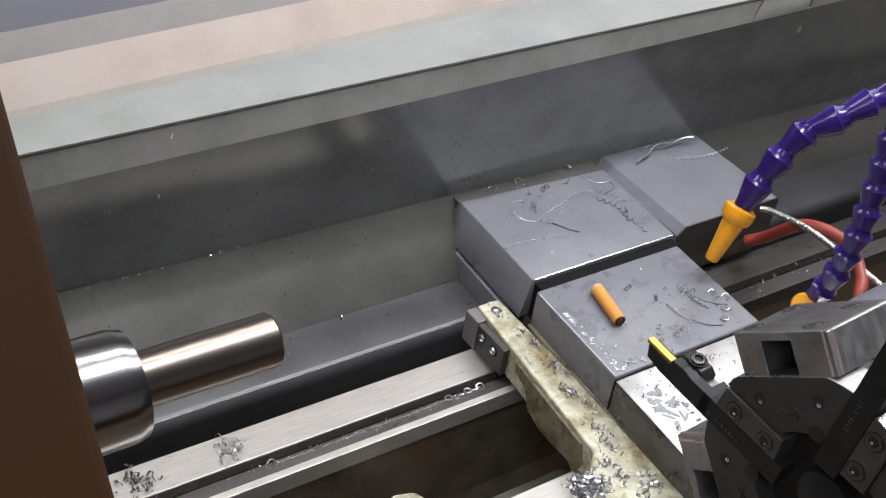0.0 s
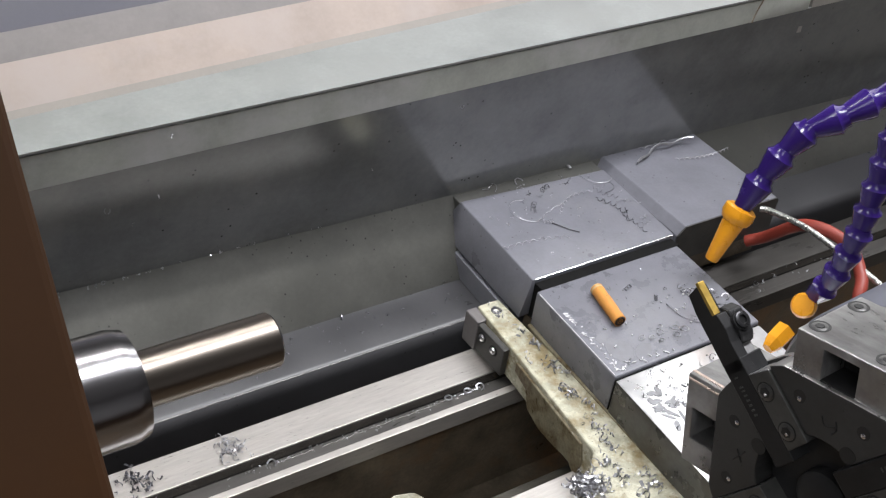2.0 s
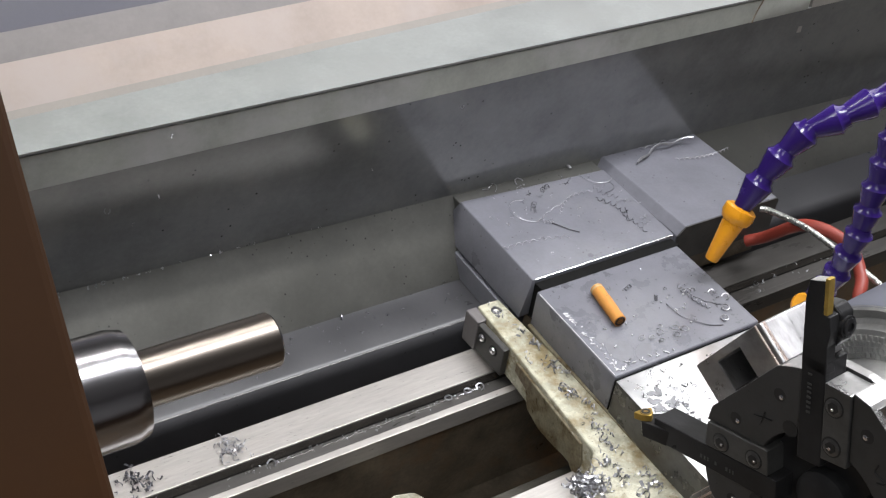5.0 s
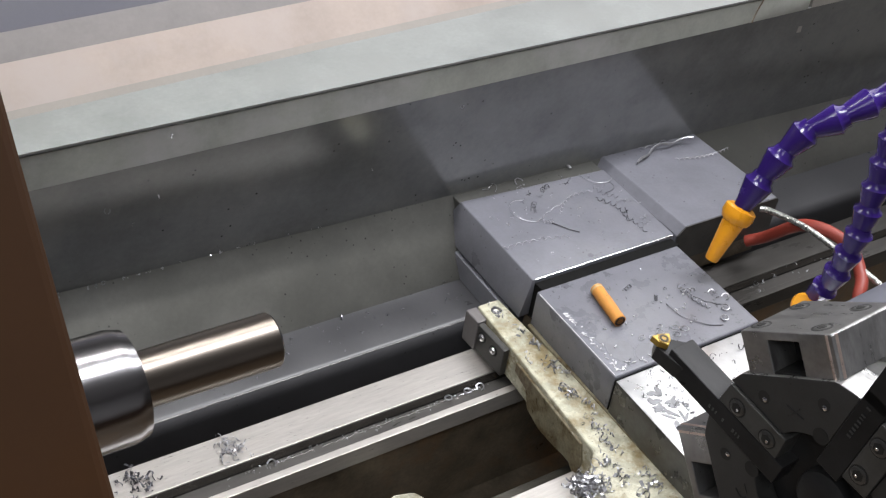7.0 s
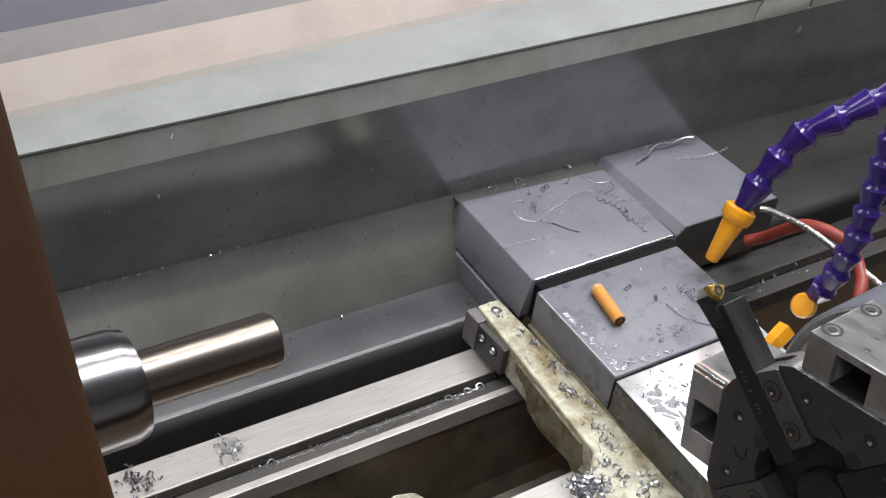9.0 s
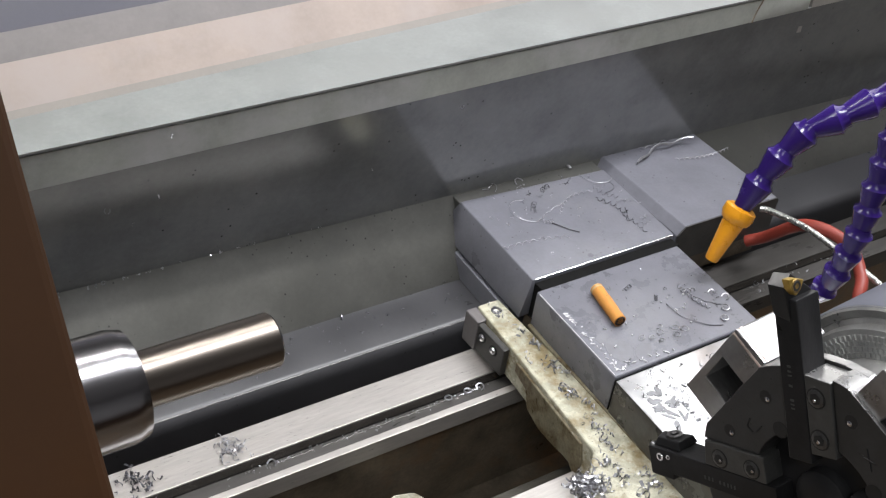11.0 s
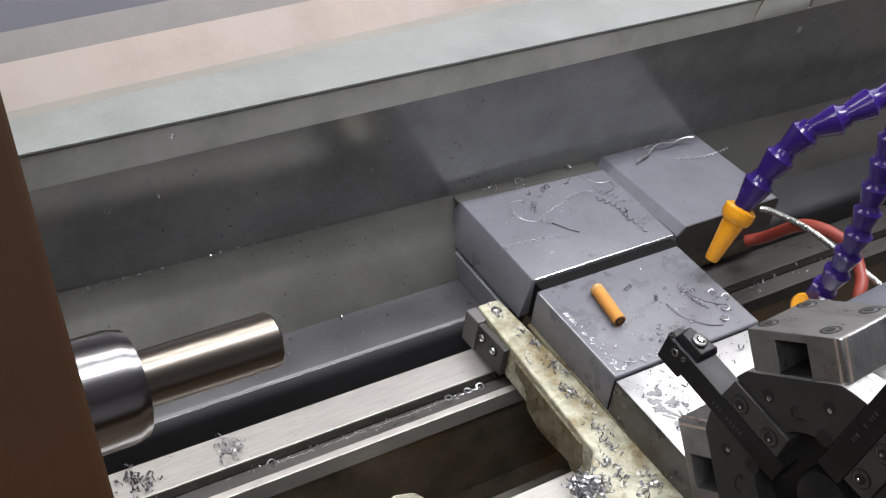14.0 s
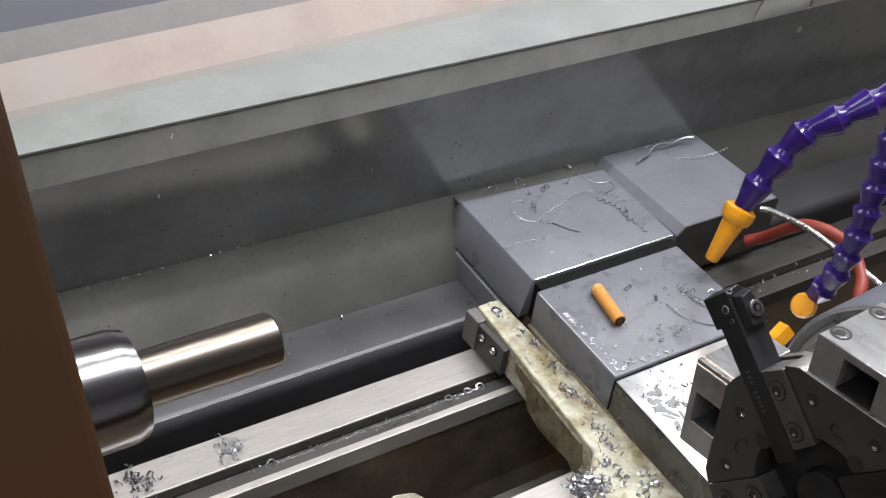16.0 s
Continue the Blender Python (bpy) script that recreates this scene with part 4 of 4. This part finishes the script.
for x, y in ((0.1151, 0.1897), (0.0962, 0.1886), (0.0905, 0.1912), (0.1069, 0.1947), (0.100, 0.184), (0.112, 0.184), (0.104, 0.190), (0.120, 0.186)):
    arc(x, y, ZT, rng.uniform(0.0014, 0.0028), rng.uniform(0, 6), rng.uniform(7, 11), 0.00025)
for x, y in ((0.1577, 0.1902), (0.1656, 0.1985), (0.160, 0.205), (0.1500, 0.1830)):
    arc(x, y, ZT, 0.0022, rng.uniform(0, 6), rng.uniform(8, 11), 0.0004)


for x in (-0.004, 0.010, 0.019, -0.121):
    arc(x, 0.2415, -0.1530, 0.0022, rng.uniform(0, 6), rng.uniform(8, 11), 0.00045)
for x0, x1 in ((-0.118, -0.095), (-0.090, -0.062), (-0.058, -0.006), (-0.002, 0.008), (0.012, 0.017)):
    pts = [(x0 + (x1 - x0) * i / 12, 0.2413 + 0.0003 * math.sin(i * 1.7 + x0 * 90), -0.1527) for i in range(13)]
    tagged(part("wire_chip", tube(bmesh.new(), pts, 0.0004, 5), BRIGHT, smooth=True), "thin straight steel chip along the bed way", "metal chip", "curled steel chips")


def crumbs(name, label, spots, size, m_, seed):
    r_ = random.Random(seed)
    bm = bmesh.new()
    for x, y, z in spots:
        s = size * r_.uniform(0.5, 1.5)
        u = Vector((r_.uniform(-1, 1), r_.uniform(-1, 1), r_.uniform(-0.3, 0.5))).normalized()
        k = r_.randint(5, 9)
        cr = s * r_.uniform(0.35, 0.7)
        v = u.orthogonal().normalized()
        w_ = u.cross(v)
        prev = None
        a0 = r_.uniform(0, 6)
        for i in range(k):
            a = a0 + i * 0.75
            c = Vector((x, y, z + cr * 0.7 + s * 0.1)) + u * (i / k - 0.5) * s + (v * math.cos(a) + w_ * math.sin(a)) * cr
            e1 = bm.verts.new(c - u * s * 0.16)
            e2 = bm.verts.new(c + u * s * 0.16)
            if prev:
                bm.faces.new((prev[0], e1, e2, prev[1]))
            prev = (e1, e2)
    return tagged(part(name, bm, m_), label, "metal chips", kind="stuff")


def scatter(seed, n, f):
    r_ = random.Random(seed)
    return [f(r_) for _ in range(n)]


CLUMPS = ((0.0500, 0.2112, 5), (0.0530, 0.2343, 3), (0.0400, 0.1634, 5), (0.0385, 0.1494, 4), (0.0434, 0.1962, 3), (0.0500, 0.2450, 2),
          (0.0486, 0.2688, 2), (0.0387, 0.2260, 1), (0.0290, 0.1402, 3), (0.0290, 0.1280, 4), (0.0410, 0.1170, 5), (0.0470, 0.1780, 3), (0.0330, 0.1100, 3))
WEIGHED = [c for c in CLUMPS for _ in range(c[2])]


def along_arm(r_):
    x, y, w_ = r_.choice(WEIGHED)
    y += r_.gauss(0, 0.0045)
    xl = 0.0275 + 0.0135 * (y - 0.15) / 0.13 if y > 0.15 else 0.0275 - 0.7 * (0.15 - y)
    return (max(xl + 0.003, min(0.053, x + r_.gauss(0, 0.0025))), y, -0.1255)


def blobs(name, label, seed, spots_, m_, high):
    """Thin irregular patches, each at (x, y, z, half length, half width)."""
    r_ = random.Random(seed)
    bm = bmesh.new()
    for i_, (x, y, z, la, lb) in enumerate(spots_):
        n, turn = 14, r_.uniform(0, 3.1)
        rise = high * (0.7 + 0.06 * i_)
        rad = [r_.uniform(0.55, 1.1) for _ in range(n)]
        rad = [(rad[i - 1] + 2 * rad[i] + rad[(i + 1) % n]) / 4 for i in range(n)]
        ring = []
        for i in range(n):
            a = 2 * math.pi * i / n
            u, v = la * rad[i] * math.cos(a), lb * rad[i] * math.sin(a)
            ring.append((x + u * math.cos(turn) - v * math.sin(turn), y + u * math.sin(turn) + v * math.cos(turn)))
        solid(bm, [(p, q, z - 0.0002) for p, q in ring], [(x + (p - x) * 0.94, y + (q - y) * 0.94, z + rise) for p, q in ring])
    return tagged(part(name, bm, m_), label, "liquid", kind="stuff")


edge_x = lambda y: 0.0565 + 0.0395 * (y - 0.17)
blobs("oil_film", "thin wet oil film on the grey cover", 41, [(0.0725, 0.1900, -0.1000, 0.0135, 0.0095), (0.0850, 0.1830, -0.1000, 0.010, 0.006), (0.0690, 0.2020, -0.1000, 0.006, 0.0045)], FILM, 0.00012)
blobs("coolant_residue", "pale dried coolant flecks on the grey cover", 42,
      scatter(43, 34, lambda r_: (lambda y: (edge_x(y) + 0.0030 + abs(r_.gauss(0, 0.0016)), y, -0.1000, r_.uniform(0.0008, 0.0022), r_.uniform(0.0003, 0.0008)))(r_.uniform(0.175, 0.232)))
      + scatter(44, 16, lambda r_: (r_.uniform(0.062, 0.105), 0.1750 + abs(r_.gauss(0, 0.0014)), -0.1000, r_.uniform(0.0010, 0.0026), r_.uniform(0.0003, 0.0006)))
      + scatter(45, 14, lambda r_: (r_.uniform(0.064, 0.150), r_.uniform(0.178, 0.215), -0.1000, r_.uniform(0.0006, 0.0016), r_.uniform(0.0003, 0.0006))), RESIDUE, 0.00022)
blobs("oil_smear", "grey oil smears on the shiny cover", 46,
      scatter(47, 24, lambda r_: (max(0.0620, 0.069 + r_.gauss(0, 0.006)), 0.141 + r_.gauss(0, 0.008), -0.1012, r_.uniform(0.0018, 0.0058), r_.uniform(0.0009, 0.0024)))
      + scatter(48, 9, lambda r_: (r_.uniform(0.060, 0.12), r_.uniform(0.148, 0.166), -0.1012, r_.uniform(0.0006, 0.0014), r_.uniform(0.0005, 0.0010))), SMEAR, 0.00015)
blobs("oil_film", "wet oil pools on the cream saddle", 49,
      scatter(50, 16, lambda r_: (lambda p: (p[0], p[1], p[2], r_.uniform(0.0012, 0.0030), r_.uniform(0.0008, 0.0018)))(along_arm(r_))), SMEAR, 0.0002)
crumbs("chip_litter", "loose curled steel chips on the cream saddle", scatter(3, 120, along_arm), 0.0024, CHIP, 4)
crumbs("chip_litter", "dark loose steel chips on the cream saddle", scatter(5, 70, along_arm), 0.0020, CHIPDARK, 6)
crumbs("chip_litter", "loose steel chips on the shiny cover", scatter(8, 26, lambda r_: (0.068 + abs(r_.gauss(0, 0.012)), 0.135 + r_.gauss(0, 0.014), -0.1012)), 0.0020, CHIP, 9)
crumbs("chip_litter", "small chips on the shiny cover", scatter(10, 40, lambda r_: (r_.uniform(0.06, 0.16), r_.uniform(0.12, 0.168), -0.1012)), 0.0022, CHIPDARK, 11)
crumbs("chip_heap", "heap of bright steel chips on the saddle", scatter(12, 200, lambda r_: (0.0045 + r_.gauss(0, 0.0055), 0.1285 + r_.gauss(0, 0.004), -0.1255 + abs(r_.gauss(0, 0.004)))), 0.0030, CHIP, 13)
crumbs("chip_litter", "small chips on the bed way", scatter(14, 55, lambda r_: (-0.1365 + r_.gauss(0, 0.005), 0.2595 + r_.gauss(0, 0.005), -0.151)), 0.0022, CHIP, 15)
crumbs("chip_litter", "small chips on the bed way", scatter(16, 60, lambda r_: (-0.190 + r_.gauss(0, 0.006), 0.2595 + r_.gauss(0, 0.006), -0.151)), 0.0026, CHIPDARK, 17)
crumbs("chip_litter", "fine chips in the groove of the bed way", scatter(18, 70, lambda r_: (r_.uniform(-0.15, 0.03), 0.2415 + r_.gauss(0, 0.0012), -0.1530)), 0.0011, CHIP, 19)
crumbs("chip_litter", "fine chips on the covers", scatter(20, 40, lambda r_: (r_.uniform(0.075, 0.18), r_.uniform(0.27, 0.35), ZT)), 0.0014, CHIP, 21)
crumbs("chip_litter", "fine chips on the covers", scatter(22, 35, lambda r_: (r_.uniform(0.066, 0.165), r_.uniform(0.178, 0.248), ZT)), 0.0013, CHIPDARK, 23)
crumbs("chip_litter", "fine chips on the far bed way", scatter(24, 26, lambda r_: (r_.uniform(0.24, 0.36), 0.2425 + r_.gauss(0, 0.003), -0.1530)), 0.0020, CHIP, 25)


crumbs("chip_litter", "fine chips stuck on the guard panel", [(-0.1523, 0.3535, -0.057), (0.0, 0.3538, -0.0600), (-0.1669, 0.353, -0.0443), (-0.1381, 0.3525, -0.0419), (0.057, 0.348, -0.0251), (-0.1314, 0.3505, -0.004)], 0.0017, CHIP, 27)
crumbs("chip_litter", "fine chips along the foot of the guard", scatter(28, 26, lambda r_: (r_.uniform(-0.2, 0.05), 0.3625 - 0.0, -0.1)), 0.0014, CHIP, 29)
crumbs("chip_litter", "fine dark chips on the chute lip", scatter(30, 40, lambda r_: (r_.uniform(-0.15, 0.05), r_.uniform(0.296, 0.328), -0.1455)), 0.0016, CHIPDARK, 31)


# ---- unseen lamp bodies, added around the fill lights ----
lampth = thing("rear_fill_body", "unseen strip lamp body added around the rear fill light", "lamp", at=look((-0.18, 0.346, 0.364), (-0.18, 0.335, -0.1)))
part("casing", brick(bmesh.new(), -0.24, 0.24, -0.020, 0.020, 0.004, 0.02, 0.004), GREY, lampth)
part("hanger", brick(bmesh.new(), -0.012, 0.012, -0.012, 0.012, 0.02, 1.16), GREY, lampth)
part("tube", turned(bmesh.new(), [(-0.22, 0.007), (0.22, 0.007)], (0, 0, 0.014), (1, 0, 0), 16), LAMPGLOW, lampth)


# Body made up to house the right fill light, out of view.
lp = thing("right_fill_body", "unseen flat lamp body added around the right fill light", "lamp", at=look((0.43, 0.352, 0.165), (0.05, 0.10, -0.06)))
part("casing", brick(bmesh.new(), -0.19, 0.19, -0.095, 0.095, 0.006, 0.022, 0.003), ENDPAINT, lp)
part("diffuser", brick(bmesh.new(), -0.182, 0.182, -0.087, 0.087, 0.002, 0.006), SHELF, lp, "white diffuser sheet")
part("bracket", brick(bmesh.new(), -0.015, 0.015, -0.30, -0.06, 0.022, 0.030, 0.001), ENDPAINT, lp)


def motions():
    walk(turret, [(i * 0.5, TURRET_SEAT @ pose(0, 0, 0, turn)) for i, turn in enumerate(TURRET_TURN)])


motions()
